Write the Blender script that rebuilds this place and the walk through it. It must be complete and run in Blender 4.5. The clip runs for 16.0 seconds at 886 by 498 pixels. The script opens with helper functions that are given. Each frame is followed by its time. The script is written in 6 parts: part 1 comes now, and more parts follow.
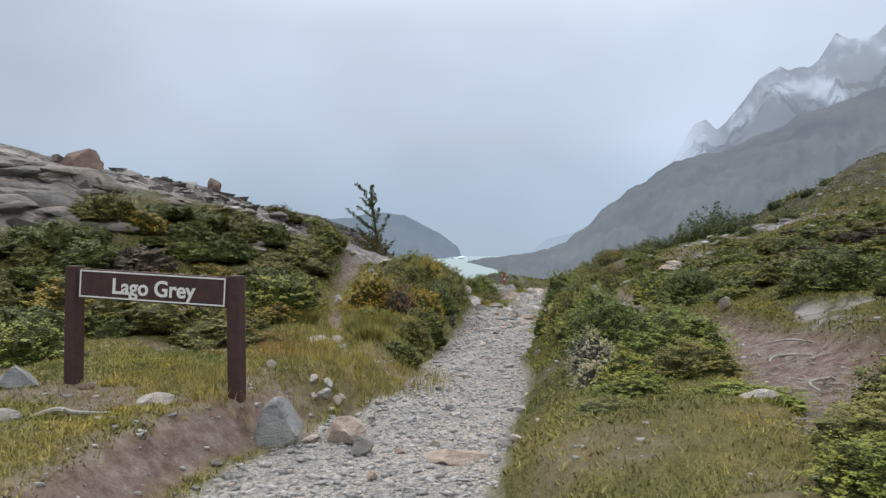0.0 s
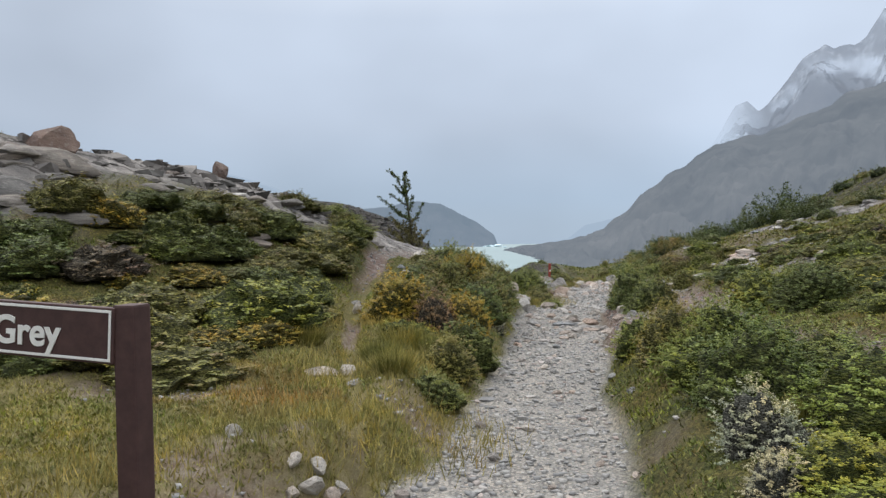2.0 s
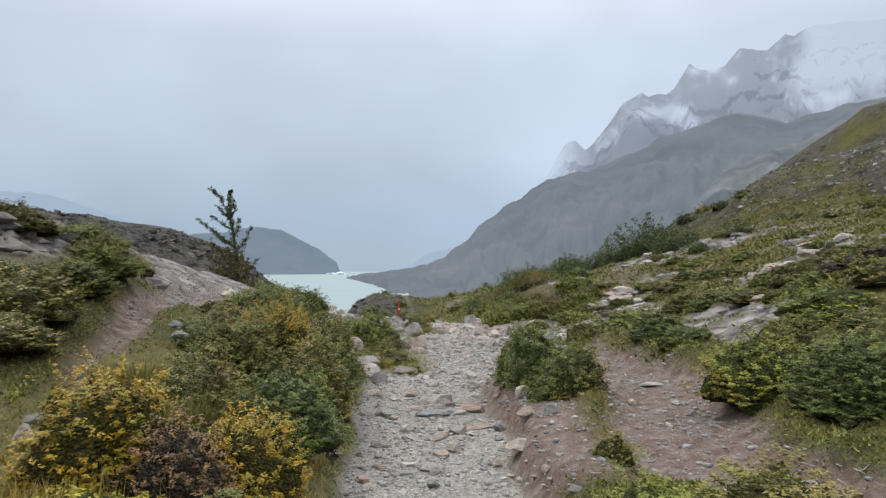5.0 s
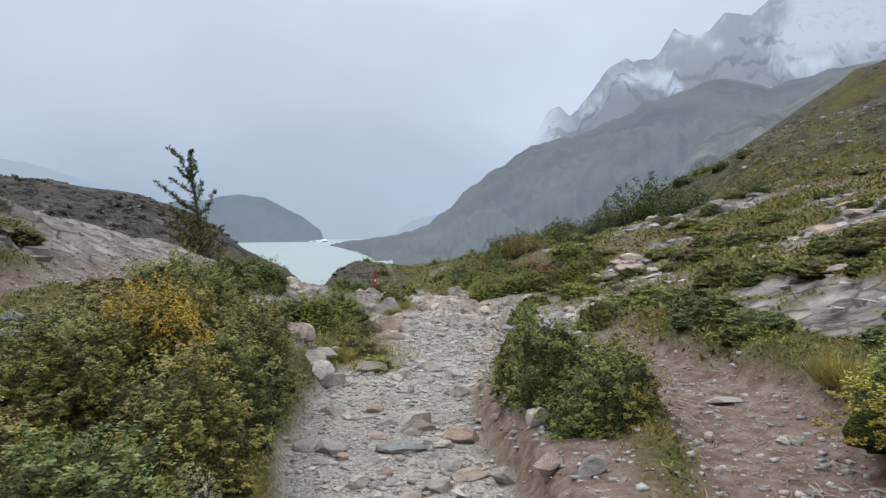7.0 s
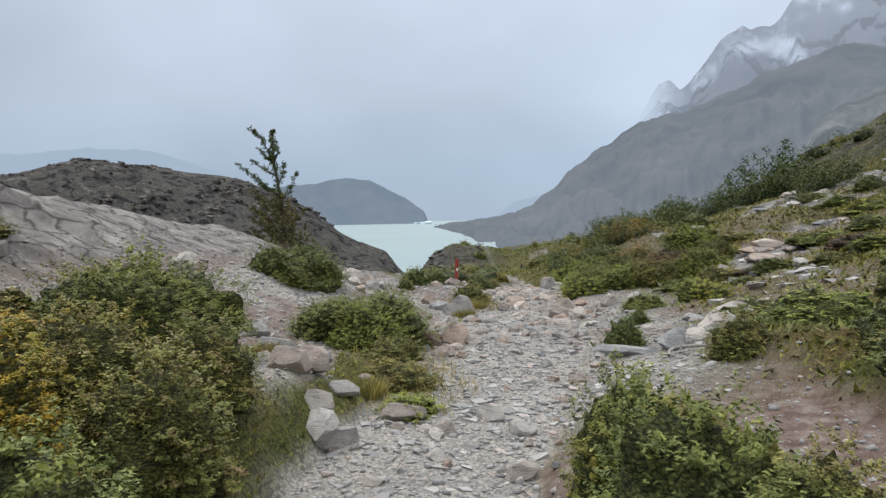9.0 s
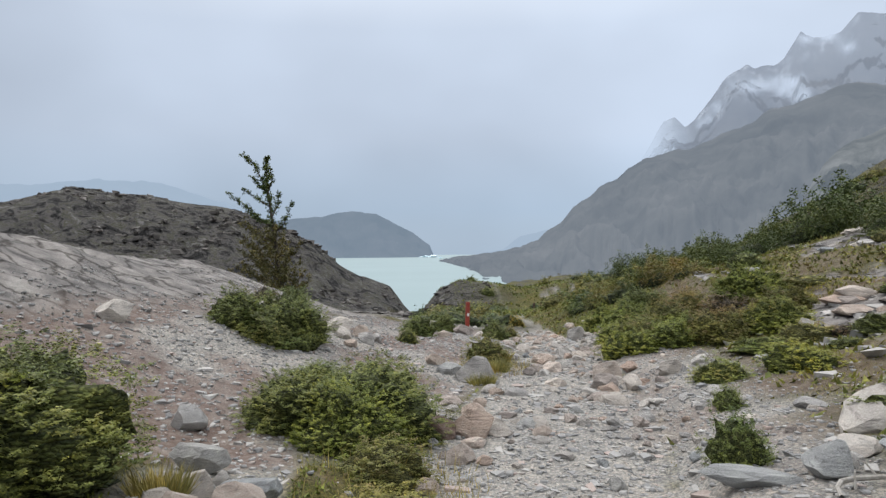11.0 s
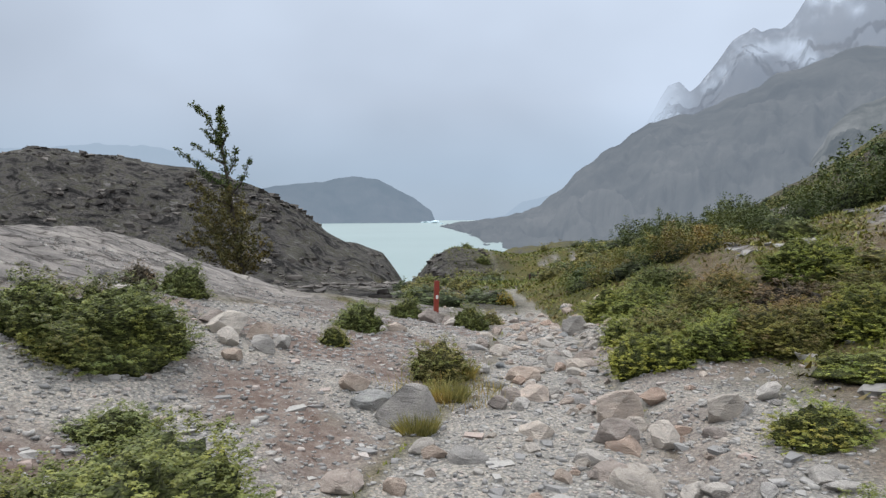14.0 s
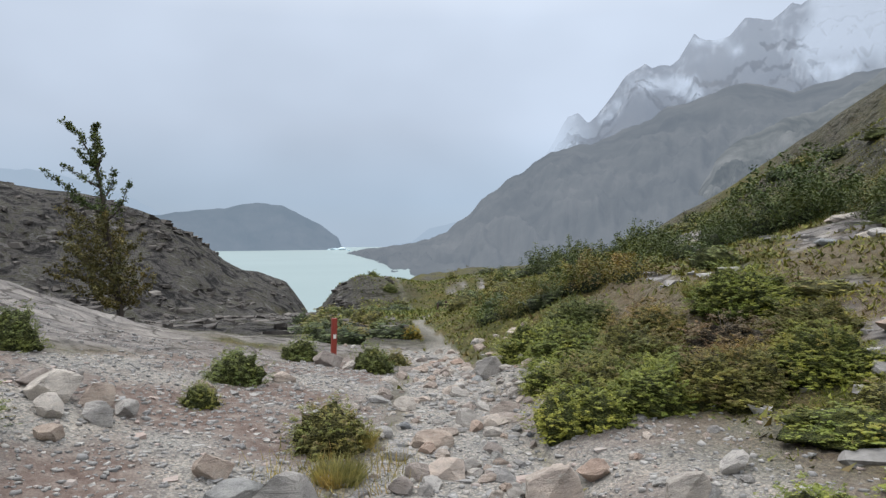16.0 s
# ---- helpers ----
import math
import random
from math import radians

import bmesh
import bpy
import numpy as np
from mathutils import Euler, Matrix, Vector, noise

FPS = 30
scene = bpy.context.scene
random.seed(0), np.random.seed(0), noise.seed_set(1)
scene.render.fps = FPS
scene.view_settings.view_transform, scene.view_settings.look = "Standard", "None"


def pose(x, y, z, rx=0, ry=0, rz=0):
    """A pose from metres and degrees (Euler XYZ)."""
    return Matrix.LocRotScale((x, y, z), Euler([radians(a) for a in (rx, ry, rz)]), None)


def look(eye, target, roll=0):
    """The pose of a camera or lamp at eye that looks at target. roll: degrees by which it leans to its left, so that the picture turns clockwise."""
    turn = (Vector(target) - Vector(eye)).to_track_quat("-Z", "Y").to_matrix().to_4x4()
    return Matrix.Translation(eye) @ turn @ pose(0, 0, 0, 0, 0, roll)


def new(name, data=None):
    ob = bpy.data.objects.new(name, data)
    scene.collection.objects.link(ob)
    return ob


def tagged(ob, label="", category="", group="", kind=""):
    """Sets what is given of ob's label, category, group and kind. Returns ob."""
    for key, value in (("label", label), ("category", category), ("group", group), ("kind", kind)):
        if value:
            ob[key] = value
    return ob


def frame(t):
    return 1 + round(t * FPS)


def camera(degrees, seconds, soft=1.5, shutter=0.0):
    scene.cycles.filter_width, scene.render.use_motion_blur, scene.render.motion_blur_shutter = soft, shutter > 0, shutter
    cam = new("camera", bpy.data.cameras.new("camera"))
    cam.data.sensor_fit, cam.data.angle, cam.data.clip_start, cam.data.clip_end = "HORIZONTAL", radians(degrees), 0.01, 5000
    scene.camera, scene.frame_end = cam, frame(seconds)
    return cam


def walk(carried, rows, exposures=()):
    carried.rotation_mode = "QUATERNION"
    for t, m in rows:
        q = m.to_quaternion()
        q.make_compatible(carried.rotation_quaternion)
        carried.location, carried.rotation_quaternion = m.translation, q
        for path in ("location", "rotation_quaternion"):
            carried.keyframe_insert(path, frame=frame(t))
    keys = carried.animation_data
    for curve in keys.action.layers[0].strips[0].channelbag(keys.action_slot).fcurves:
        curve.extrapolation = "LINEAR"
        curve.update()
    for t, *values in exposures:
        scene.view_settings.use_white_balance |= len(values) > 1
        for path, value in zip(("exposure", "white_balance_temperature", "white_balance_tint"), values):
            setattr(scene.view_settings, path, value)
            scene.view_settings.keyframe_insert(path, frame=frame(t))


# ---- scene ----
cam = camera(64.2, 16.0, 1.4)
METRES, EYE, TILT, LEAN, TURN = 21.0, 1.5, 0.4, 0.0, 0.0
ROWS = [
    (0.0, 0.0, 0.0, 0.0, -0.0, -0.0, 0.0),
    (0.5, -0.0011, 0.0255, -0.0016, 1.12, -0.23, 0.15),
    (1.0, 0.0005, 0.0594, 0.0008, 2.2, -0.3, 0.27),
    (1.5, -0.0042, 0.0943, 0.0018, 2.87, -0.6, 0.49),
    (2.0, -0.0064, 0.1274, 0.0031, 2.92, -0.93, 0.7),
    (2.5, -0.0078, 0.1665, 0.0057, 2.34, -1.22, 0.86),
    (3.0, -0.008, 0.2061, 0.0063, 0.82, -1.23, 0.71),
    (3.5, -0.0059, 0.2437, 0.0073, -1.59, -0.69, 0.32),
    (4.0, -0.0052, 0.2809, 0.0097, -4.84, 0.36, -0.09),
    (4.5, -0.0011, 0.3169, 0.0111, -8.59, 1.43, -0.29),
    (7.0, 0.0314, 0.484, 0.0078, -11.06, -1.46, 0.43),
    (7.5, 0.0425, 0.5186, 0.0079, -7.99, -2.31, 0.96),
    (8.0, 0.0559, 0.5489, 0.009, -5.07, -2.99, 1.34),
    (10.5, 0.079, 0.7073, 0.0094, -1.93, -1.89, 0.88),
    (11.0, 0.0745, 0.7385, 0.0118, -2.25, -0.13, 0.47),
    (11.5, 0.0758, 0.7698, 0.0109, 0.07, -0.75, 0.38),
    (12.0, 0.0765, 0.8, 0.009, 1.68, -1.67, 1.05),
    (12.5, 0.0862, 0.8296, 0.0071, 1.01, -2.96, 0.92),
    (13.0, 0.0977, 0.859, 0.0096, 0.02, -3.26, 0.09),
    (13.5, 0.108, 0.8869, 0.0109, -1.05, -2.85, -0.01),
    (14.0, 0.1171, 0.9142, 0.0099, -2.11, -2.92, 0.34),
    (14.5, 0.1205, 0.941, 0.01, -3.39, -2.82, 0.67),
    (15.0, 0.1244, 0.9612, 0.0098, -5.27, -2.53, 0.79),
    (15.5, 0.1271, 0.9741, 0.0109, -7.51, -1.8, 0.68),
    (16.0, 0.1268, 0.9798, 0.0113, -9.6, -0.82, 0.54),
]
walk(cam, [(t, pose(0, 0, EYE, TILT, LEAN, TURN) @ pose(METRES * x, METRES * y, METRES * z, 90 + pitch, roll, yaw)) for t, x, y, z, yaw, pitch, roll in ROWS])

# ---- world and light ----
world = bpy.data.worlds.new("overcast_sky")
scene.world = world
world.use_nodes = True
wn, wl = world.node_tree.nodes, world.node_tree.links
wn.clear()
w_out = wn.new("ShaderNodeOutputWorld")
w_bg = wn.new("ShaderNodeBackground")
w_sky = wn.new("ShaderNodeTexSky")
w_sky.sky_type, w_sky.sun_disc = "NISHITA", False
w_sky.sun_elevation, w_sky.sun_rotation = radians(52), radians(-35)
w_co = wn.new("ShaderNodeTexCoord")
w_sep = wn.new("ShaderNodeSeparateXYZ")
w_ramp = wn.new("ShaderNodeValToRGB")
w_map = wn.new("ShaderNodeMapping")
w_map.inputs["Scale"].default_value = (1.0, 1.0, 1.7)
w_noise = wn.new("ShaderNodeTexNoise")
w_noise.inputs["Scale"].default_value, w_noise.inputs["Detail"].default_value = 2.2, 3.5
w_noise.inputs["Roughness"].default_value = 0.45
w_nr = wn.new("ShaderNodeMapRange")
w_nr.inputs["From Min"].default_value, w_nr.inputs["From Max"].default_value = 0.35, 0.68
w_nr.inputs["To Min"].default_value, w_nr.inputs["To Max"].default_value = 0.88, 1.11
w_mul = wn.new("ShaderNodeVectorMath")
w_mul.operation = "SCALE"
w_mix = wn.new("ShaderNodeMix")
w_mix.data_type = "RGBA"
w_mix.inputs["Factor"].default_value = 0.94
w_skymul = wn.new("ShaderNodeVectorMath")
w_skymul.operation = "SCALE"
w_skymul.inputs["Scale"].default_value = 0.1
els = w_ramp.color_ramp.elements
SKY = [(0.0, (0.41, 0.52, 0.655)), (0.06, (0.43, 0.545, 0.70)), (0.16, (0.53, 0.615, 0.75)), (0.30, (0.60, 0.685, 0.82)), (0.55, (1.15, 1.2, 1.27)), (1.0, (2.0, 2.02, 2.05))]
while len(els) < len(SKY):
    els.new(0.5)
for e, (p, c) in zip(els, SKY):
    e.position, e.color = p, (*c, 1)
wl.new(w_co.outputs["Generated"], w_sep.inputs[0])
wl.new(w_sep.outputs["Z"], w_ramp.inputs[0])
wl.new(w_co.outputs["Generated"], w_map.inputs[0])
wl.new(w_map.outputs[0], w_noise.inputs["Vector"])
wl.new(w_noise.outputs["Fac"], w_nr.inputs["Value"])
wl.new(w_ramp.outputs["Color"], w_mul.inputs[0])
w_side = wn.new("ShaderNodeMapRange")
w_side.inputs["From Min"].default_value, w_side.inputs["From Max"].default_value = -0.5, 0.45
w_side.inputs["To Min"].default_value, w_side.inputs["To Max"].default_value = 0.90, 1.15
w_prod = wn.new("ShaderNodeMath")
w_prod.operation = "MULTIPLY"
wl.new(w_sep.outputs["X"], w_side.inputs["Value"])
wl.new(w_nr.outputs["Result"], w_prod.inputs[0])
wl.new(w_side.outputs["Result"], w_prod.inputs[1])
wl.new(w_prod.outputs[0], w_mul.inputs["Scale"])
wl.new(w_sky.outputs[0], w_skymul.inputs[0])
wl.new(w_skymul.outputs[0], w_mix.inputs["A"])
wl.new(w_mul.outputs[0], w_mix.inputs["B"])
wl.new(w_mix.outputs["Result"], w_bg.inputs["Color"])
wl.new(w_bg.outputs[0], w_out.inputs[0])

sun = new("sun", bpy.data.lights.new("sun", "SUN"))
sun.data.energy, sun.data.angle, sun.data.color = 1.5, radians(25), (1.0, 0.97, 0.93)
sun.matrix_world = look((-30, 45, 70), (0, 0, 0))


# ---- materials ----
def material(name):
    m = bpy.data.materials.new(name)
    m.use_nodes = True
    n, l = m.node_tree.nodes, m.node_tree.links
    return m, n, l, n["Principled BSDF"]


def ramp(n, stops):
    r = n.new("ShaderNodeValToRGB")
    e = r.color_ramp.elements
    while len(e) < len(stops):
        e.new(0.5)
    for k, (p, c) in zip(e, stops):
        k.position, k.color = p, (*c, 1)
    return r


def noise_node(n, l, scale, detail=4.0, rough=0.55, coord="Object", dist=0.0):
    t = n.new("ShaderNodeTexCoord")
    x = n.new("ShaderNodeTexNoise")
    x.inputs["Scale"].default_value, x.inputs["Detail"].default_value = scale, detail
    x.inputs["Roughness"].default_value, x.inputs["Distortion"].default_value = rough, dist
    l.new(t.outputs[coord], x.inputs["Vector"])
    return x


def mix_color(n, l, fac, a, b, mode="MIX"):
    x = n.new("ShaderNodeMix")
    x.data_type, x.blend_type = "RGBA", mode
    for sock, v in (("Factor", fac), ("A", a), ("B", b)):
        if isinstance(v, (int, float)):
            x.inputs[sock].default_value = v
        elif isinstance(v, tuple):
            x.inputs[sock].default_value = (*v, 1)
        else:
            l.new(v, x.inputs[sock])
    return x.outputs["Result"]


def bump(n, l, height, strength, distance, bsdf):
    b = n.new("ShaderNodeBump")
    b.inputs["Strength"].default_value, b.inputs["Distance"].default_value = strength, distance
    l.new(height, b.inputs["Height"])
    l.new(b.outputs[0], bsdf.inputs["Normal"])


def leaf_material(name, dark, mid, light, rough=0.6, dry=None, dry_from=0.53):
    """Leaves that differ leaf by leaf, bush by bush and in patches."""
    m, n, l, b = material(name)
    geo = n.new("ShaderNodeNewGeometry")
    info = n.new("ShaderNodeObjectInfo")
    low = tuple(0.45 * a + 0.55 * q for a, q in zip(dark, mid))
    high = tuple(0.5 * a + 0.5 * q for a, q in zip(light, mid))
    r = ramp(n, [(0.0, low), (0.5, mid), (1.0, high)])
    l.new(geo.outputs["Random Per Island"], r.inputs[0])
    patch = noise_node(n, l, 2.3, 4.0, 0.6)
    l.new(geo.outputs["Position"], patch.inputs["Vector"])
    tone = ramp(n, [(0.32, (0.62, 0.70, 0.62)), (0.5, (1.0, 1.0, 0.95)), (0.62, (1.3, 1.22, 1.0)), (0.74, (1.35, 1.08, 0.85))])
    l.new(patch.outputs["Fac"], tone.inputs[0])
    c = mix_color(n, l, 1.0, r.outputs[0], tone.outputs[0], "MULTIPLY")
    sprig = noise_node(n, l, 15.0, 2.0)
    l.new(geo.outputs["Position"], sprig.inputs["Vector"])
    t3 = ramp(n, [(0.36, (0.68, 0.72, 0.68)), (0.5, (1.0, 1.0, 1.0)), (0.64, (1.32, 1.27, 1.15))])
    l.new(sprig.outputs["Fac"], t3.inputs[0])
    c = mix_color(n, l, 1.0, c, t3.outputs[0], "MULTIPLY")
    broad = noise_node(n, l, 0.55, 5.0, 0.65)
    l.new(geo.outputs["Position"], broad.inputs["Vector"])
    t4 = ramp(n, [(0.34, (1.05, 0.80, 0.78)), (0.44, (0.95, 1.02, 0.95)), (0.54, (1.05, 1.05, 0.95)), (0.66, (1.24, 1.12, 0.84))])
    l.new(broad.outputs["Fac"], t4.inputs[0])
    c = mix_color(n, l, 1.0, c, t4.outputs[0], "MULTIPLY")
    t2 = ramp(n, [(0.0, (0.88, 0.96, 0.92)), (0.5, (1.0, 1.0, 1.0)), (1.0, (1.2, 1.08, 0.92))])
    l.new(info.outputs["Random"], t2.inputs[0])
    c = mix_color(n, l, 1.0, c, t2.outputs[0], "MULTIPLY")
    if dry:
        spot = noise_node(n, l, 5.5, 3.0)
        f = ramp(n, [(dry_from, (0, 0, 0)), (dry_from + 0.13, (0.8, 0.8, 0.8))])
        l.new(spot.outputs["Fac"], f.inputs[0])
        c = mix_color(n, l, f.outputs[0], c, dry)
    l.new(c, b.inputs["Base Color"])
    b.inputs["Roughness"].default_value = rough
    b.inputs["Specular IOR Level"].default_value = 0.3
    return m


def rock_material(name, a, b2, c2, lichen=(0.5, 0.5, 0.46), scale=1.0, lich=0.25):
    m, n, l, b = material(name)
    big = noise_node(n, l, 1.1 * scale, 6, 0.6, dist=0.4)
    r = ramp(n, [(0.3, a), (0.5, b2), (0.68, c2)])
    l.new(big.outputs["Fac"], r.inputs[0])
    info = n.new("ShaderNodeObjectInfo")
    t = ramp(n, [(0.0, (0.74, 0.75, 0.77)), (0.4, (1.0, 0.98, 0.96)), (0.8, (1.14, 1.06, 0.98)), (1.0, (1.15, 0.98, 0.88))])
    l.new(info.outputs["Random"], t.inputs[0])
    c = mix_color(n, l, 1.0, r.outputs[0], t.outputs[0], "MULTIPLY")
    spots = noise_node(n, l, 9 * scale, 6, 0.65)
    f = ramp(n, [(0.54, (0, 0, 0)), (0.66, (lich, lich, lich))])
    l.new(spots.outputs["Fac"], f.inputs[0])
    c = mix_color(n, l, f.outputs[0], c, lichen)
    fine = noise_node(n, l, 45 * scale, 5, 0.7)
    g = ramp(n, [(0.3, (0.72, 0.72, 0.72)), (0.7, (1.2, 1.2, 1.2))])
    l.new(fine.outputs["Fac"], g.inputs[0])
    c = mix_color(n, l, 1.0, c, g.outputs[0], "MULTIPLY")
    tc = n.new("ShaderNodeTexCoord")
    bed = n.new("ShaderNodeMapping")
    bed.inputs["Rotation"].default_value, bed.inputs["Scale"].default_value = (0.5, 0.3, 0.2), (1.2, 1.6, 5.0)
    l.new(tc.outputs["Object"], bed.inputs[0])
    layer = noise_node(n, l, 1.6 * scale, 6, 0.7, dist=0.7)
    l.new(bed.outputs[0], layer.inputs["Vector"])
    lr = ramp(n, [(0.36, (0.50, 0.49, 0.48)), (0.44, (0.98, 0.98, 0.98)), (0.62, (1.08, 1.07, 1.05))])
    l.new(layer.outputs["Fac"], lr.inputs[0])
    c = mix_color(n, l, 0.8, c, lr.outputs[0], "MULTIPLY")
    l.new(c, b.inputs["Base Color"])
    b.inputs["Roughness"].default_value = 0.85
    rough_sum = n.new("ShaderNodeMath")
    rough_sum.operation = "MULTIPLY_ADD"
    rough_sum.inputs[1].default_value = 2.5
    l.new(layer.outputs["Fac"], rough_sum.inputs[0])
    l.new(fine.outputs["Fac"], rough_sum.inputs[2])
    bump(n, l, rough_sum.outputs[0], 0.7, 0.025 / scale, b)
    return m


def ground_material():
    """Gravel, soil, moss and bare rock, told apart by the ground's cover attribute."""
    m, n, l, b = material("hill_ground")
    at = n.new("ShaderNodeAttribute")
    at.attribute_name = "cover"
    sep = n.new("ShaderNodeSeparateColor")
    l.new(at.outputs["Color"], sep.inputs[0])
    vor = n.new("ShaderNodeTexVoronoi")
    vor.inputs["Scale"].default_value = 48
    tc = n.new("ShaderNodeTexCoord")
    l.new(tc.outputs["Object"], vor.inputs["Vector"])
    bw = n.new("ShaderNodeRGBToBW")
    l.new(vor.outputs["Color"], bw.inputs[0])
    stones = ramp(n, [(0.15, (0.20, 0.20, 0.20)), (0.5, (0.33, 0.33, 0.32)), (0.8, (0.46, 0.44, 0.41)), (1.0, (0.55, 0.48, 0.43))])
    l.new(bw.outputs[0], stones.inputs[0])
    gap = ramp(n, [(0.35, (1, 1, 1)), (0.8, (0.84, 0.82, 0.79))])
    l.new(vor.outputs["Distance"], gap.inputs[0])
    gravel = mix_color(n, l, 1.0, stones.outputs[0], gap.outputs[0], "MULTIPLY")
    wide = noise_node(n, l, 1.3, 5, 0.6)
    wr = ramp(n, [(0.3, (0.78, 0.78, 0.78)), (0.7, (1.1, 1.05, 0.99))])
    l.new(wide.outputs["Fac"], wr.inputs[0])
    gravel = mix_color(n, l, 1.0, gravel, wr.outputs[0], "MULTIPLY")
    s_n = noise_node(n, l, 7, 6, 0.65)
    soil = ramp(n, [(0.3, (0.09, 0.060, 0.050)), (0.45, (0.16, 0.112, 0.094)), (0.58, (0.22, 0.175, 0.152)), (0.72, (0.31, 0.27, 0.24))])
    l.new(s_n.outputs["Fac"], soil.inputs[0])
    g_n = noise_node(n, l, 2.2, 7, 0.7)
    moss = ramp(n, [(0.28, (0.035, 0.045, 0.015)), (0.45, (0.068, 0.072, 0.024)), (0.6, (0.098, 0.085, 0.036)), (0.75, (0.08, 0.055, 0.033))])
    l.new(g_n.outputs["Fac"], moss.inputs[0])
    far_n = noise_node(n, l, 0.32, 7, 0.68)
    far_t = ramp(n, [(0.34, (1.0, 0.72, 0.62)), (0.45, (0.95, 1.0, 0.9)), (0.55, (1.15, 1.1, 0.85)), (0.66, (1.3, 1.12, 0.9))])
    l.new(far_n.outputs["Fac"], far_t.inputs[0])
    r_n = noise_node(n, l, 1.6, 9, 0.68, dist=0.6)
    rock = ramp(n, [(0.30, (0.06, 0.057, 0.056)), (0.42, (0.16, 0.15, 0.145)), (0.56, (0.27, 0.25, 0.235)), (0.70, (0.40, 0.38, 0.35))])
    l.new(r_n.outputs["Fac"], rock.inputs[0])
    tuft = ramp(n, [(0.15, (0.5, 0.52, 0.5)), (0.5, (0.95, 0.95, 0.95)), (0.85, (1.6, 1.5, 1.4))])
    l.new(bw.outputs[0], tuft.inputs[0])
    moss_c = mix_color(n, l, 1.0, moss.outputs[0], tuft.outputs[0], "MULTIPLY")
    moss_c = mix_color(n, l, 1.0, moss_c, far_t.outputs[0], "MULTIPLY")
    moss_c = mix_color(n, l, 0.8, moss_c, gap.outputs[0], "MULTIPLY")
    warp = noise_node(n, l, 1.2, 4, 0.6)
    wv = n.new("ShaderNodeVectorMath")
    wv.operation = "MULTIPLY_ADD"
    wv.inputs[1].default_value = (1.1, 1.1, 0.5)
    l.new(warp.outputs["Color"], wv.inputs[0])
    st = n.new("ShaderNodeMapping")
    st.inputs["Rotation"].default_value, st.inputs["Scale"].default_value = (0.35, 0.2, 0.5), (0.7, 1.5, 2.6)
    l.new(tc.outputs["Object"], st.inputs[0])
    l.new(st.outputs[0], wv.inputs[2])
    crack = n.new("ShaderNodeTexVoronoi")
    crack.feature = "DISTANCE_TO_EDGE"
    crack.inputs["Scale"].default_value = 1.1
    l.new(wv.outputs[0], crack.inputs["Vector"])
    cr = ramp(n, [(0.0, (0.28, 0.27, 0.26)), (0.07, (1, 1, 1))])
    l.new(crack.outputs["Distance"], cr.inputs[0])
    rock_c = mix_color(n, l, 1.0, rock.outputs[0], cr.outputs[0], "MULTIPLY")
    at2 = n.new("ShaderNodeAttribute")
    at2.attribute_name = "sward"
    straw_n = noise_node(n, l, 5, 6, 0.65)
    straw = ramp(n, [(0.3, (0.115, 0.098, 0.042)), (0.5, (0.19, 0.165, 0.068)), (0.7, (0.28, 0.235, 0.115))])
    l.new(straw_n.outputs["Fac"], straw.inputs[0])
    moss_c = mix_color(n, l, at2.outputs["Fac"], moss_c, straw.outputs[0])
    c = mix_color(n, l, sep.outputs["Red"], moss_c, gravel)
    c = mix_color(n, l, sep.outputs["Green"], c, soil.outputs[0])
    c = mix_color(n, l, sep.outputs["Blue"], c, rock_c)
    dk = ramp(n, [(0.40, (0.008, 0.008, 0.008)), (0.46, (0.050, 0.047, 0.046)), (0.51, (0.110, 0.103, 0.099)), (0.57, (0.06, 0.06, 0.036)), (0.60, (0.13, 0.124, 0.12)), (0.68, (0.20, 0.19, 0.185))])
    dk_n = noise_node(n, l, 0.8, 9, 0.7, dist=0.6)
    l.new(dk_n.outputs["Fac"], dk.inputs[0])
    seam = n.new("ShaderNodeTexVoronoi")
    seam.feature = "DISTANCE_TO_EDGE"
    seam.inputs["Scale"].default_value = 0.42
    l.new(wv.outputs[0], seam.inputs["Vector"])
    sr = ramp(n, [(0.0, (0.68, 0.68, 0.68)), (0.06, (1.05, 1.05, 1.05))])
    l.new(seam.outputs["Distance"], sr.inputs[0])
    dark_c = mix_color(n, l, 1.0, dk.outputs[0], sr.outputs[0], "MULTIPLY")
    c = mix_color(n, l, at.outputs["Alpha"], c, dark_c)
    fine = noise_node(n, l, 60, 4, 0.7)
    fr = ramp(n, [(0.3, (0.75, 0.75, 0.75)), (0.7, (1.2, 1.2, 1.2))])
    l.new(fine.outputs["Fac"], fr.inputs[0])
    c = mix_color(n, l, 1.0, c, fr.outputs[0], "MULTIPLY")
    l.new(c, b.inputs["Base Color"])
    b.inputs["Roughness"].default_value = 0.95
    b.inputs["Specular IOR Level"].default_value = 0.2
    add = n.new("ShaderNodeMath")
    add.operation = "ADD"
    l.new(fine.outputs["Fac"], add.inputs[0])
    l.new(r_n.outputs["Fac"], add.inputs[1])
    big_n = noise_node(n, l, 0.45, 8, 0.7, dist=0.8)
    big_m = n.new("ShaderNodeMath")
    big_m.operation = "MULTIPLY"
    l.new(big_n.outputs["Fac"], big_m.inputs[0])
    l.new(at.outputs["Alpha"], big_m.inputs[1])
    far_b = n.new("ShaderNodeBump")
    far_b.inputs["Strength"].default_value, far_b.inputs["Distance"].default_value = 0.9, 1.3
    l.new(big_m.outputs[0], far_b.inputs["Height"])
    bump(n, l, add.outputs[0], 0.7, 0.03, b)
    l.new(far_b.outputs[0], b.inputs["Normal"].links[0].from_node.inputs["Normal"])
    return m


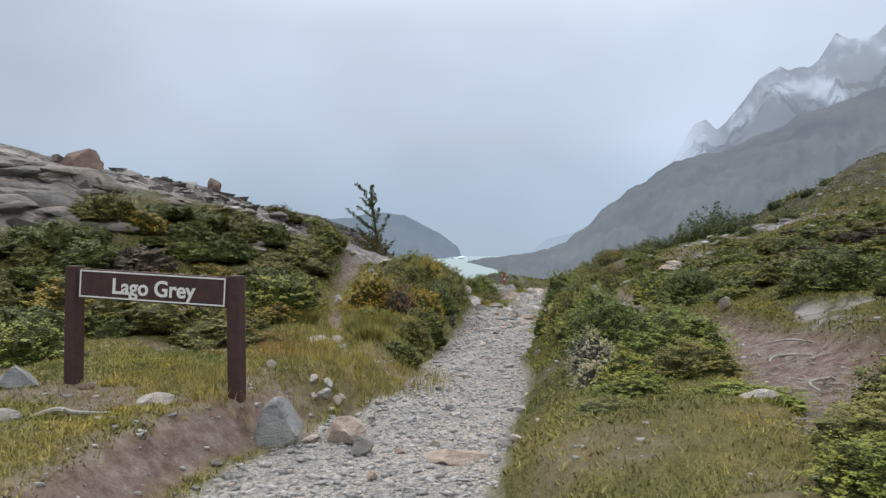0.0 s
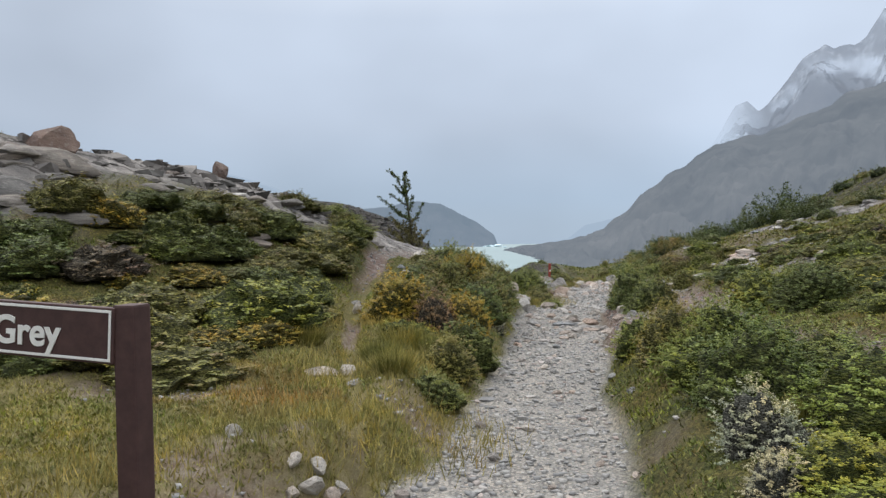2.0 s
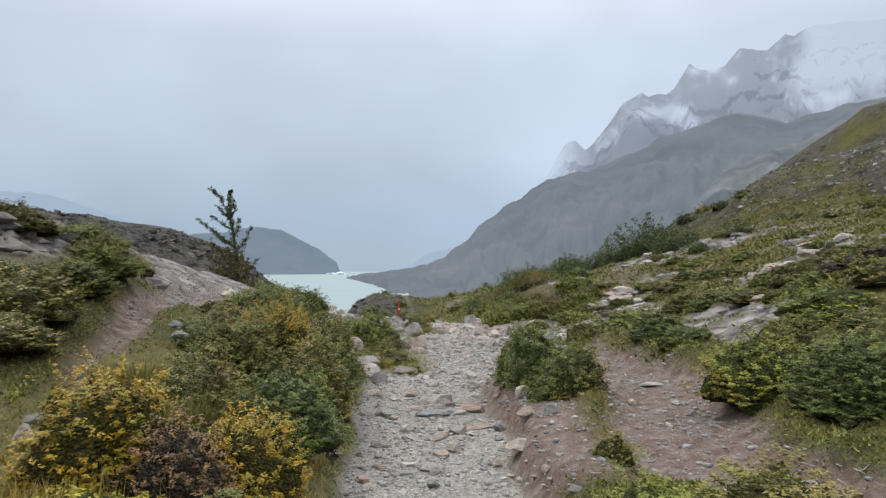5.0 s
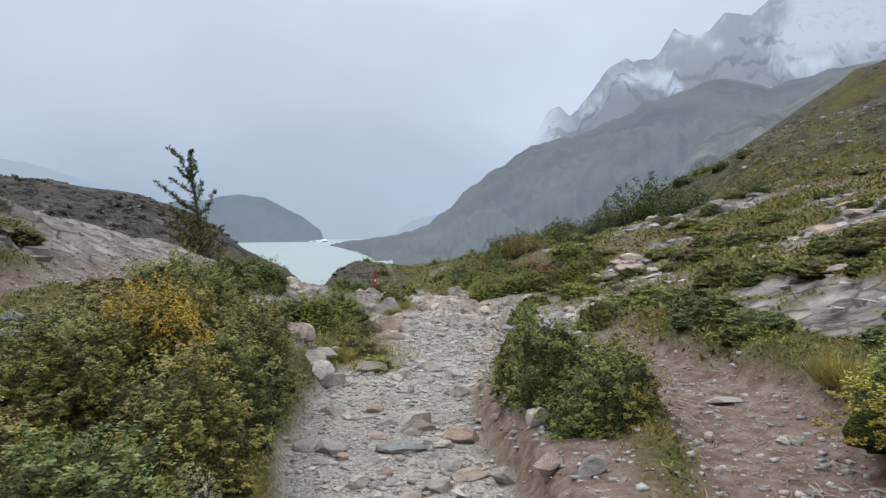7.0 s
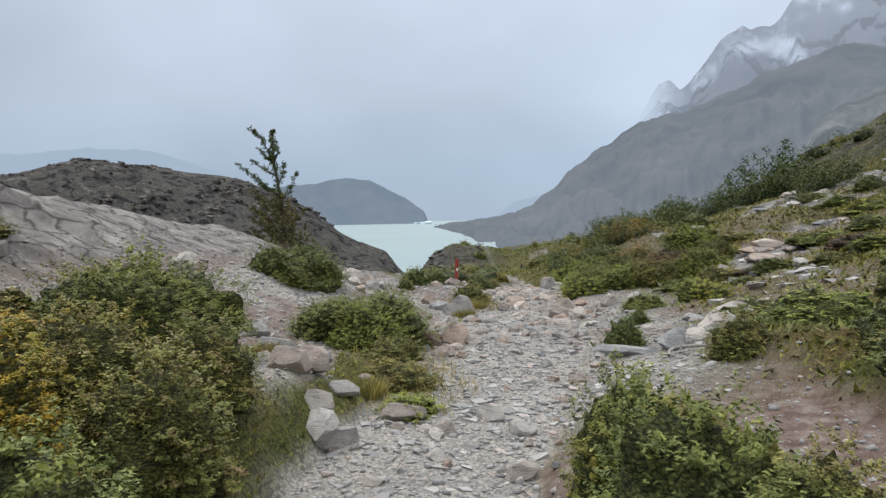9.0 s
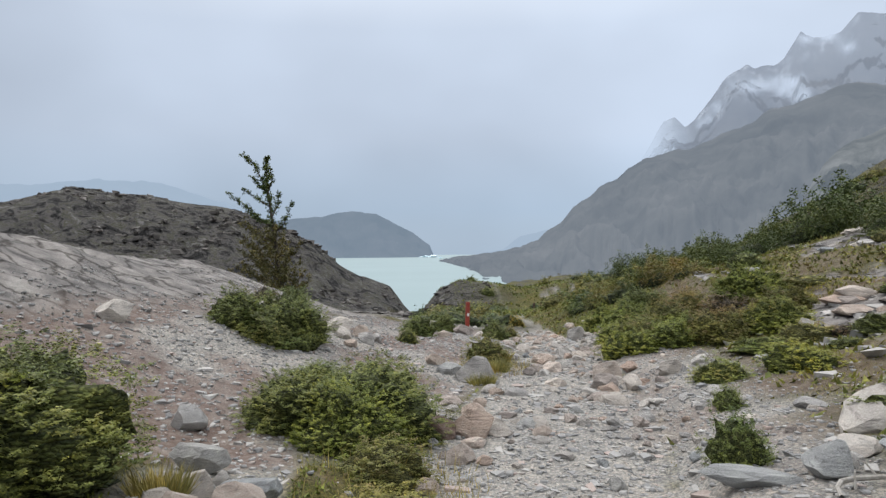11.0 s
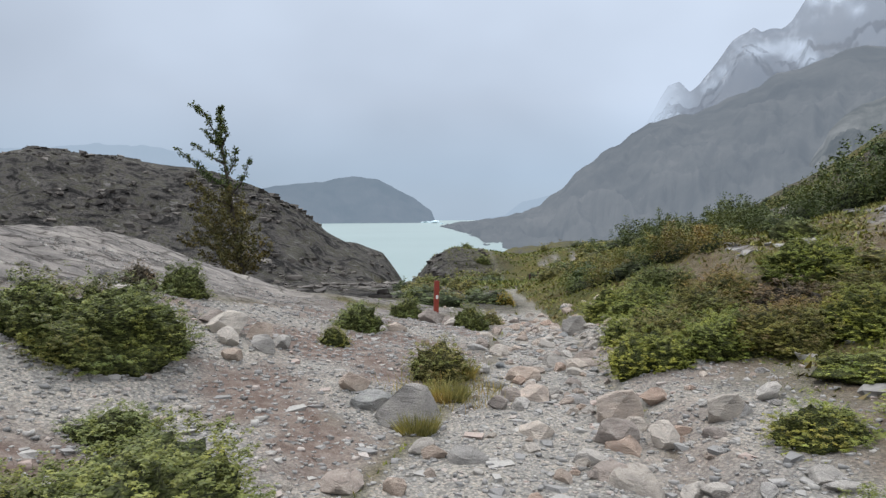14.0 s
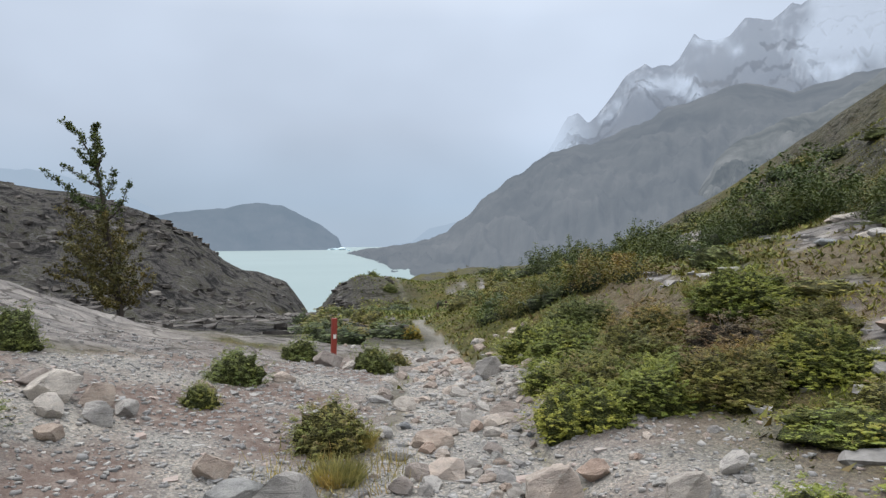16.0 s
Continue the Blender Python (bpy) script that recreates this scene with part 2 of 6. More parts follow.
def far_material(name, stops, haze_mix, haze_glow, snow=False, mist=False, scale=0.004):
    """Distant slopes with haze painted in as emission; snow and mist follow the mesh's attributes."""
    m, n, l, b = material(name)
    tall = n.new("ShaderNodeMapping")
    tall.inputs["Scale"].default_value = (1.0, 0.45, 0.8)
    t0 = n.new("ShaderNodeTexCoord")
    l.new(t0.outputs["Object"], tall.inputs[0])
    x = noise_node(n, l, scale, 9, 0.66, dist=0.5)
    l.new(tall.outputs[0], x.inputs["Vector"])
    r = ramp(n, stops)
    l.new(x.outputs["Fac"], r.inputs[0])
    c = r.outputs[0]
    if snow:
        at = n.new("ShaderNodeAttribute")
        at.attribute_name = "snow"
        y = noise_node(n, l, scale * 9, 6, 0.65, dist=0.4)
        ad = n.new("ShaderNodeMath")
        ad.operation = "MULTIPLY_ADD"
        ad.inputs[1].default_value = 0.8
        l.new(y.outputs["Fac"], ad.inputs[0])
        l.new(at.outputs["Fac"], ad.inputs[2])
        f = ramp(n, [(0.72, (0, 0, 0)), (0.98, (1, 1, 1))])
        l.new(ad.outputs[0], f.inputs[0])
        c = mix_color(n, l, f.outputs[0], c, (0.6, 0.62, 0.66))
    l.new(c, b.inputs["Base Color"])
    b.inputs["Roughness"].default_value = 1.0
    b.inputs["Specular IOR Level"].default_value = 0.0
    # haze: an even glow mixed into the surface itself
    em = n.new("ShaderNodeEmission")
    em.inputs["Color"].default_value = (*haze_glow, 1)
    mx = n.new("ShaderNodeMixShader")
    mx.inputs[0].default_value = haze_mix
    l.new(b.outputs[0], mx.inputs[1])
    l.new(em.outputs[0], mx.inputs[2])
    out = n["Material Output"]
    last = mx.outputs[0]
    # cloud imitated by transparency: the sky shows through where mist is high
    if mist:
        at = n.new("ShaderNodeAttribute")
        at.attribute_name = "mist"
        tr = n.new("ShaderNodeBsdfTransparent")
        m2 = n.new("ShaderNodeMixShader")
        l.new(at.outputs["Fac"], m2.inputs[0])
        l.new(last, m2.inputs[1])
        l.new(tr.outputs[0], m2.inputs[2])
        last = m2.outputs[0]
    l.new(last, out.inputs["Surface"])
    return m


GROUND = ground_material()
ROCK = rock_material("weathered_granite", (0.24, 0.235, 0.225), (0.38, 0.362, 0.345), (0.50, 0.475, 0.445))
ROCK_LEDGE = rock_material("dark_ledge_rock", (0.075, 0.072, 0.070), (0.165, 0.157, 0.150), (0.28, 0.265, 0.25), scale=1.6)
ROCK_WARM = rock_material("pinkish_stone", (0.27, 0.225, 0.20), (0.40, 0.345, 0.31), (0.51, 0.46, 0.42))
ROCK_BLUE = rock_material("blue_grey_slate", (0.19, 0.20, 0.21), (0.31, 0.325, 0.335), (0.45, 0.465, 0.47))
ROCK_RED = rock_material("rust_brown_boulder", (0.12, 0.08, 0.067), (0.20, 0.135, 0.11), (0.29, 0.215, 0.18))
ROCK_WHITE = rock_material("pale_slab_stone", (0.33, 0.32, 0.31), (0.50, 0.48, 0.46), (0.62, 0.60, 0.57))


def pebble_material(name, stops, grain=70):
    m, n, l, b = material(name)
    geo = n.new("ShaderNodeNewGeometry")
    r = ramp(n, stops)
    l.new(geo.outputs["Random Per Island"], r.inputs[0])
    fine = noise_node(n, l, grain, 4, 0.7)
    g = ramp(n, [(0.3, (0.75, 0.75, 0.75)), (0.7, (1.18, 1.18, 1.18))])
    l.new(fine.outputs["Fac"], g.inputs[0])
    l.new(mix_color(n, l, 1.0, r.outputs[0], g.outputs[0], "MULTIPLY"), b.inputs["Base Color"])
    b.inputs["Roughness"].default_value = 0.85
    return m


PEBBLE = pebble_material("trail_gravel", [(0.0, (0.22, 0.22, 0.22)), (0.35, (0.28, 0.275, 0.27)), (0.65, (0.36, 0.35, 0.335)), (0.86, (0.41, 0.395, 0.375)), (0.95, (0.38, 0.30, 0.265)), (1.0, (0.48, 0.47, 0.455))])
SCREE = pebble_material("pale_scree", [(0.0, (0.20, 0.195, 0.19)), (0.5, (0.32, 0.305, 0.29)), (0.85, (0.43, 0.41, 0.39)), (1.0, (0.55, 0.53, 0.51))], 14)
RIDGE_STONE = pebble_material("ridge_stones", [(0.0, (0.09, 0.085, 0.08)), (0.5, (0.17, 0.155, 0.145)), (0.85, (0.27, 0.25, 0.235)), (1.0, (0.38, 0.36, 0.34))], 12)
RUBBLE = pebble_material("dark_hill_rubble", [(0.0, (0.055, 0.049, 0.045)), (0.5, (0.095, 0.084, 0.076)), (0.85, (0.135, 0.12, 0.108)), (1.0, (0.20, 0.182, 0.165))], 9)
LEAF = {
    "dark": leaf_material("dark_heath_leaves", (0.075, 0.096, 0.030), (0.128, 0.154, 0.044), (0.210, 0.222, 0.064)),
    "olive": leaf_material("olive_heath_leaves", (0.100, 0.104, 0.030), (0.172, 0.170, 0.046), (0.255, 0.232, 0.066), dry=(0.235, 0.155, 0.080)),
    "bright": leaf_material("bright_green_leaves", (0.112, 0.138, 0.028), (0.190, 0.214, 0.040), (0.290, 0.292, 0.058)),
    "yellow": leaf_material("yellow_flowering_leaves", (0.125, 0.122, 0.026), (0.225, 0.200, 0.034), (0.360, 0.270, 0.032), dry=(0.47, 0.285, 0.022), dry_from=0.46),
    "brown": leaf_material("brown_dry_twigs", (0.092, 0.067, 0.052), (0.149, 0.109, 0.078), (0.206, 0.151, 0.107)),
    "grey": leaf_material("grey_woolly_leaves", (0.233, 0.223, 0.185), (0.369, 0.354, 0.299), (0.528, 0.505, 0.436)),
    "tree": leaf_material("beech_leaves", (0.040, 0.058, 0.024), (0.072, 0.098, 0.037), (0.115, 0.138, 0.048)),
    "rust": leaf_material("rusty_beech_leaves", (0.062, 0.055, 0.022), (0.115, 0.098, 0.036), (0.17, 0.135, 0.048)),
}
GRASS = leaf_material("dry_grass_blades", (0.17, 0.15, 0.050), (0.31, 0.265, 0.11), (0.46, 0.385, 0.18))
GRASS_GREEN = leaf_material("short_green_grass", (0.11, 0.108, 0.034), (0.215, 0.20, 0.07), (0.33, 0.295, 0.125))
def mass_material(name, dark, mid, light):
    """Close-set foliage seen as a whole: small leaves, shade painted dark in the gaps between them."""
    m, n, l, b = material(name)
    tc = n.new("ShaderNodeTexCoord")
    warp = noise_node(n, l, 14, 3, 0.6)
    wv = n.new("ShaderNodeVectorMath")
    wv.operation = "MULTIPLY_ADD"
    wv.inputs[1].default_value = (0.06, 0.06, 0.06)
    l.new(warp.outputs["Color"], wv.inputs[0])
    l.new(tc.outputs["Object"], wv.inputs[2])
    v = n.new("ShaderNodeTexVoronoi")
    v.inputs["Scale"].default_value = 46
    l.new(wv.outputs[0], v.inputs["Vector"])
    bw = n.new("ShaderNodeRGBToBW")
    l.new(v.outputs["Color"], bw.inputs[0])
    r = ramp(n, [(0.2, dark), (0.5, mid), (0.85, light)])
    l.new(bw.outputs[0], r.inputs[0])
    # shade between the leaves put into the colour, deepest at the cell edges
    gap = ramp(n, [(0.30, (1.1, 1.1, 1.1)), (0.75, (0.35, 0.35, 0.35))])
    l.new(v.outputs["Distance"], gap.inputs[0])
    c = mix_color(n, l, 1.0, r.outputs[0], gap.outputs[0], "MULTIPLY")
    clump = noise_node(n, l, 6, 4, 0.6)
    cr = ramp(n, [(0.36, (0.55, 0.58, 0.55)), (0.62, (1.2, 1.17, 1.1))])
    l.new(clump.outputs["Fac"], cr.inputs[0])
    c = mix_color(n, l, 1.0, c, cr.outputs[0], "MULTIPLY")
    l.new(c, b.inputs["Base Color"])
    b.inputs["Roughness"].default_value, b.inputs["Specular IOR Level"].default_value = 0.75, 0.2
    sub = n.new("ShaderNodeMath")
    sub.operation = "SUBTRACT"
    l.new(clump.outputs["Fac"], sub.inputs[0])
    l.new(v.outputs["Distance"], sub.inputs[1])
    bump(n, l, sub.outputs[0], 1.0, 0.03, b)
    return m


# the LEAF plants in darker tones, for the shaded inside of the bushes
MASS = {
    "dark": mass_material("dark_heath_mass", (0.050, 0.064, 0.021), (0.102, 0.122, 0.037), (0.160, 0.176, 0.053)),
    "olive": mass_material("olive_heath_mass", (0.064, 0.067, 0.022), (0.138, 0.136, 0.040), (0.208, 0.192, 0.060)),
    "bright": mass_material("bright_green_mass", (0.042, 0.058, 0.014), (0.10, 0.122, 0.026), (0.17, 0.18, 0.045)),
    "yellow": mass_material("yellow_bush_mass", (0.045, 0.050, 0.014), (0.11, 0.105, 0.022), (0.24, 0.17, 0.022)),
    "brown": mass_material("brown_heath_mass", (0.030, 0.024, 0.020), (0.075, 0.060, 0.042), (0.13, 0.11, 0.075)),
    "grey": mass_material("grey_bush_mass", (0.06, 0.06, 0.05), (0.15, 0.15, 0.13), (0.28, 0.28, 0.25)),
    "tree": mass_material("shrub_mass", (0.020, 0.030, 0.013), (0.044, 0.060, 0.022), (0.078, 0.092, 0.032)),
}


def paint_material(name, a, b2, rough=0.6, scale=14.0):
    m, n, l, b = material(name)
    x = noise_node(n, l, scale, 7, 0.7)
    r = ramp(n, [(0.35, a), (0.68, b2)])
    l.new(x.outputs["Fac"], r.inputs[0])
    l.new(r.outputs[0], b.inputs["Base Color"])
    b.inputs["Roughness"].default_value = rough
    bump(n, l, x.outputs["Fac"], 0.25, 0.004, b)
    return m


SIGN_BROWN = paint_material("brown_sign_paint", (0.044, 0.019, 0.018), (0.072, 0.034, 0.031), 0.7)
SIGN_WHITE = paint_material("white_lettering", (0.72, 0.72, 0.70), (0.82, 0.82, 0.80), 0.5)
POST_RED = paint_material("red_marker_paint", (0.22, 0.030, 0.020), (0.30, 0.05, 0.03), 0.5)
BARK = paint_material("grey_bark", (0.045, 0.035, 0.028), (0.10, 0.082, 0.068), 0.9, 30)
DEADWOOD = paint_material("bleached_wood", (0.22, 0.20, 0.175), (0.42, 0.40, 0.37), 0.85, 25)


def water_material():
    m, n, l, b = material("milky_glacier_lake")
    x = noise_node(n, l, 0.01, 4)
    r = ramp(n, [(0.3, (0.235, 0.318, 0.312)), (0.7, (0.27, 0.355, 0.348))])
    l.new(x.outputs["Fac"], r.inputs[0])
    l.new(r.outputs[0], b.inputs["Base Color"])
    b.inputs["Roughness"].default_value = 0.35
    y = noise_node(n, l, 0.6, 4)
    bump(n, l, y.outputs["Fac"], 0.25, 0.3, b)
    return m


WATER = water_material()
ICE = paint_material("blue_white_ice", (0.55, 0.78, 0.88), (0.85, 0.92, 0.95), 0.4, 0.05)

# ---- the lie of the land ----
rng = np.random.default_rng(7)
LATTICE = rng.random((256, 256))


def vnoise(x, y):
    xi, yi = np.floor(x).astype(int), np.floor(y).astype(int)
    fx, fy = x - xi, y - yi
    fx, fy = fx * fx * (3 - 2 * fx), fy * fy * (3 - 2 * fy)
    g = lambda i, j: LATTICE[(xi + i) & 255, (yi + j) & 255]
    return (g(0, 0) * (1 - fx) + g(1, 0) * fx) * (1 - fy) + (g(0, 1) * (1 - fx) + g(1, 1) * fx) * fy


def fbm(x, y, octaves=4, gain=0.5):
    total, amp, norm = 0.0, 1.0, 0.0
    for k in range(octaves):
        total = total + amp * vnoise(x * 2 ** k + 17.3 * k, y * 2 ** k + 9.1 * k)
        norm += amp
        amp *= gain
    return total / norm - 0.5


def step(a, b, v):
    t = np.clip((v - a) / (b - a), 0, 1)
    return t * t * (3 - 2 * t)


def curve(y, ys, vs):
    return np.interp(y, ys, vs)


BASE_Y = [-20, 0, 15, 22, 27, 30, 33, 37, 47, 60, 85, 120, 170, 260, 700]
BASE_Z = [0.0, 0.0, 0.03, 0.08, 0.06, -0.05, -0.35, -0.6, -1.1, -2.0, -4.5, -8.0, -13.0, -17.5, -30]
TRAIL_Y = [-6, 3, 4.4, 5.5, 7.6, 10, 12, 15, 17.5, 20, 22, 24, 26, 29, 32, 36, 47, 60]
TRAIL_L = [-1.6, -1.6, -1.55, -1.3, -0.57, -0.15, 0.1, 0.4, 0.65, 1.15, 1.7, 2.2, 2.9, 3.6, 3.9, 4.9, 5.9, 8.6]
TRAIL_R = [0.7, 0.45, 0.35, 0.55, 0.95, 1.2, 1.58, 2.05, 2.4, 3.3, 4.0, 4.3, 4.5, 4.8, 5.1, 5.6, 6.4, 9.1]
# the foot track on the left bank, which ends on the gravel by the rock slab
LEFT_Y = [6.2, 7.5, 9.5, 12.4, 15, 18, 20, 22, 24, 26, 28, 30, 33, 36]
LEFT_X = [-0.75, -1.05, -1.4, -1.9, -2.1, -2.2, -2.1, -1.5, -1.1, -0.5, 0.4, 1.5, 3.3, 4.6]
LEFT_W = [0.14, 0.09, 0.09, 0.13, 0.2, 0.32, 0.5, 1.1, 1.6, 1.9, 2.2, 2.0, 1.2, 0.7]
# the eroded side track on the right bank
SIDE_Y = [1, 4, 7, 9, 10.8, 12.2, 13.1, 14.9, 17, 20, 22]
SIDE_X = [2.4, 2.7, 3.2, 3.3, 3.0, 2.85, 3.2, 3.85, 4.1, 4.2, 4.2]
SIDE_W = [0.45, 0.55, 0.6, 0.5, 0.5, 0.55, 0.7, 0.65, 0.5, 0.7, 1.0]
RIDGE = [(-40, 2, 6.0), (-22, 8, 4.9), (-14, 11, 4.2), (-9, 13.5, 3.75), (-7.3, 14.6, 3.3), (-5.9, 18.3, 3.1), (-4.9, 23, 2.35), (-3.9, 28, 1.75), (-3.9, 34, 1.45), (-5.0, 44, 0.2), (-8, 56, -1.5)]
EYE_AT = (2.4, 19.0, 1.85)
# sky lines of the hills further off: bearing and elevation in degrees
HILL_L = ([-75, -50, -38, -32, -27.7, -22, -16.7, -12, -9.4, -7.2, -5, -2.6, -1.3, 0.5], [2.0, 3.0, 3.2, 3.9, 5.1, 4.8, 3.8, 2.2, 0.8, -1.0, -2.2, -3.6, -5.2, -8])
KNOB_L = ([-12, -7.5, -6.5, -4.9, -2.7, -1.3, 0.4], [-5, -2.2, -1.6, -1.95, -3.0, -4.9, -8])
KNOLL_R = ([-1.2, -0.3, 1.3, 3.1, 5.7, 8.4, 13, 19, 30], [-8, -5.2, -3.1, -2.4, -2.6, -3.0, -2.2, -2.0, -1.0])
HILL_R = ([17, 20, 24, 28.5, 33.6, 37.7, 41.7, 50, 70, 90], [-4, -2.4, -0.4, 1.6, 5.2, 6.3, 8.4, 10.5, 12, 12])
CRAG_R = ([22, 24, 26.1, 29.4, 31.8, 33.3, 35.5, 37.4, 38.7, 40.1, 41.8, 43.5, 50, 80], [-3, -0.6, 0.9, 2.9, 4.4, 5.6, 6.8, 7.9, 8.9, 9.5, 10.4, 11.6, 13.5, 14])


def ridge_far(x, y, profile, r0, front, back, base):
    """A hill whose crest stands at the distance r0 and which falls off before and behind it."""
    dx, dy = x - EYE_AT[0], y - EYE_AT[1]
    az, r = np.degrees(np.arctan2(dx, dy)), np.hypot(dx, dy)
    el = np.interp(az, *profile, left=-12, right=-12 if profile[0][-1] < 60 else profile[1][-1])
    crest = EYE_AT[2] + r0 * np.tan(np.radians(el)) + 0.7 * r0 / 60 * fbm(x * 0.16, y * 0.16, 5)
    d = r - r0 * (1 + 0.16 * fbm(az * 0.09, az * 0 + 3.3, 2))
    s = np.where(d < 0, 1 - step(0, front, -d) ** 0.8, 1 - step(0, back, d))
    crag = np.abs(fbm(x * 0.11 + y * 0.05, y * 0.16, 5, 0.6)) + 0.5 * fbm(x * 0.4, y * 0.4, 3) + 0.8 * np.abs(fbm(x * 0.28, y * 0.42, 3))
    return base + (crest - base) * s - 1.6 * r0 / 60 * crag * step(0, 0.25, s) * step(1.0, 0.8, s)


def edges(y):
    wob = 0.28 * fbm(y * 0.9, y * 0 + 5.5, 4)
    wob2 = 0.28 * fbm(y * 0.9, y * 0 + 71.5, 4)
    return curve(y, TRAIL_Y, TRAIL_L) + wob, curve(y, TRAIL_Y, TRAIL_R) + wob2


def track(x, y, ys, xs, ws):
    """1 in the middle of a track, 0 at its edge and below outside."""
    w = np.maximum(curve(y, ys, ws), 0.02)
    return np.where((y > ys[0] - 0.5) & (y < ys[-1] + 0.5), 1 - np.abs(x - curve(y, ys, xs) - 0.25 * fbm(x * 1.4, y * 1.4, 3)) / w, -3)


def ridge_left(x, y):
    """Height and distance of the nearest point of the rocky ridge; positive distance on the trail's side."""
    best, hh = np.full(np.shape(x), 1e9), np.zeros(np.shape(x))
    for (x0, y0, z0), (x1, y1, z1) in zip(RIDGE, RIDGE[1:]):
        ux, uy = x1 - x0, y1 - y0
        t = np.clip(((x - x0) * ux + (y - y0) * uy) / (ux * ux + uy * uy), 0, 1)
        d = np.hypot(x - x0 - t * ux, y - y0 - t * uy)
        side = np.sign((x - x0) * uy - (y - y0) * ux)
        near = d < np.abs(best)
        best, hh = np.where(near, d * np.where(side == 0, 1, side), best), np.where(near, z0 + t * (z1 - z0), hh)
    return best, hh


def land(x, y):
    """Height of the ground, and how much of it is gravel, soil, pale rock and dark rock."""
    x, y = np.asarray(x, float), np.asarray(y, float)
    g = curve(y, BASE_Y, BASE_Z)
    xl, xr = edges(y)
    u, v = xl - x, x - xr
    # left bank, meadow and ridge
    late = step(18.5, 22, y)
    bank = (0.34 * step(0, 0.55, u) + 0.05 * step(0.8, 3, u)) * (1 - late) + late * (0.17 * step(0, 1.4, u) + 0.36 * step(1.0, 4.0, u))
    bank = bank * step(44, 34, y)
    d, zr = ridge_left(x, y)
    fall = np.interp(np.abs(d) * (1 + 0.5 * step(18, 22, y)), [0, 1.2, 2.6, 4.2, 5.8, 7.6], [1, 0.84, 0.57, 0.29, 0.09, 0])
    fall = np.where(d < 0, np.interp(-d, [0, 8, 25, 60], [1, 0.95, 0.5, 0]), fall)
    ridge = np.where(u > 0, np.maximum(zr - g - 0.4, 0) * fall, 0)
    # right bank and hillside
    rise = np.interp(v, [0, 0.35, 1.0, 2.2, 3.6, 5, 8, 12, 20, 40, 120], [0, 0.30, 0.42, 0.56, 0.95, 1.45, 2.6, 4.1, 6.6, 11, 24])
    cut_r = step(11.3, 12.2, y) * step(17.6, 16.6, y)
    rise = rise + cut_r * (np.interp(v, [0, 0.13, 0.3, 1.0, 1.8], [0, 0.27, 0.34, 0.42, 0.52]) - rise) * step(2.4, 1.4, v)
    rise = rise * np.interp(y, [12, 20, 26, 34, 60], [1.0, 0.86, 0.8, 0.72, 0.62])
    rise = rise + step(27, 33, y) * step(58, 49, y) * np.interp(v, [0, 0.8, 2.8, 5.3, 8, 12, 20], [0, 0.15, 1.0, 0.85, 0.85, 0.8, 0.5])
    late_r = step(19, 23, y)
    rise = rise * (1 - 0.35 * late_r * step(3.5, 0.5, v))
    z = g + np.where(u > 0, bank + ridge, 0) + np.where(v > 0, rise, 0)
    left_t, side_t = track(x, y, LEFT_Y, LEFT_X, LEFT_W), track(x, y, SIDE_Y, SIDE_X, SIDE_W)
    z = z - 0.10 * step(-0.3, 0.5, left_t) * (1 - late) - 0.17 * step(-0.35, 0.45, side_t) * step(20, 17, y)
    inside = np.minimum(-u, -v)
    gravel = step(-0.06, 0.10, inside)
    open_r = np.where(v > 0, step(2.0, 0.6, v + 1.2 * fbm(x * 0.9, y * 0.9, 3)), 0) * step(17, 19.5, y) * step(34, 30, y)
    between = step(20.5, 22.5, y) * step(35, 32, y) * step(-0.1, 0.3, u) * step(-0.6, 0.0, x - curve(y, LEFT_Y, LEFT_X)) * step(-0.42, -0.2, fbm(x * 0.8, y * 0.8, 3))
    pocket = step(1.0, 0.7, np.hypot((x - 0.28) / 0.5, (y - 19.9) / 2.3) + 0.5 * fbm(x * 1.5, y * 1.5, 3))
    gravel = np.maximum(gravel, np.maximum(between, pocket * 0.8))
    gravel = np.maximum(gravel, np.maximum(step(0.0, 0.5, left_t) * step(17, 21, y), open_r))
    worn = np.maximum(step(-0.06, 0.08, fbm(x * 1.1 + 22, y * 0.8, 3)), step(13, 16, y))
    soil = np.maximum(step(0.0, 0.45, left_t) * step(22, 18, y) * worn, step(-0.2, 0.3, side_t) * step(20, 17.5, y))
    # the eroded foot of the bank by the sign and under the bush on the right
    soil = np.maximum(soil, step(0.55, 0.1, np.abs(u - 0.25)) * step(7.2, 6.0, y) * step(0.0, 0.15, u))
    soil = np.maximum(soil, step(0.6, 0.15, np.abs(v - 0.25)) * step(11.5, 12.5, y) * step(18.5, 17, y))
    bare = 0.75 * step(0.05, 0.16, fbm(x * 1.2 + 60, y * 1.2, 4)) * step(9.5, 8, y) * (x > -5.5) * np.where(x > 0.2, 0.45, 1.0) * (x < 4)
    soil = np.maximum(soil, bare)
    soil = soil * (1 - gravel * 0.9)
    dusty = 0.9 * step(-0.18, 0.08, fbm(x * 0.9 + 15, y * 0.9, 4)) * step(19, 21, y) * step(36, 32, y) * step(-0.2, 0.6, u)
    soil = np.maximum(soil, dusty)
    soil = np.maximum(soil, 0.5 * step(-0.1, 0.12, fbm(x * 0.8 + 33, y * 0.8, 4)) * step(19, 21.5, y) * step(36, 32, y) * step(-0.7, 0.3, v))
    rough_n = fbm(x * 0.35, y * 0.35, 4)
    rim = np.interp(y, [11, 14, 21.5, 23], [0, 1.1, 1.1, 0])
    rocky = np.where(u > 0, step(3.9 - rim, 2.9 - rim, np.abs(d) + 3.0 * rough_n), 0)
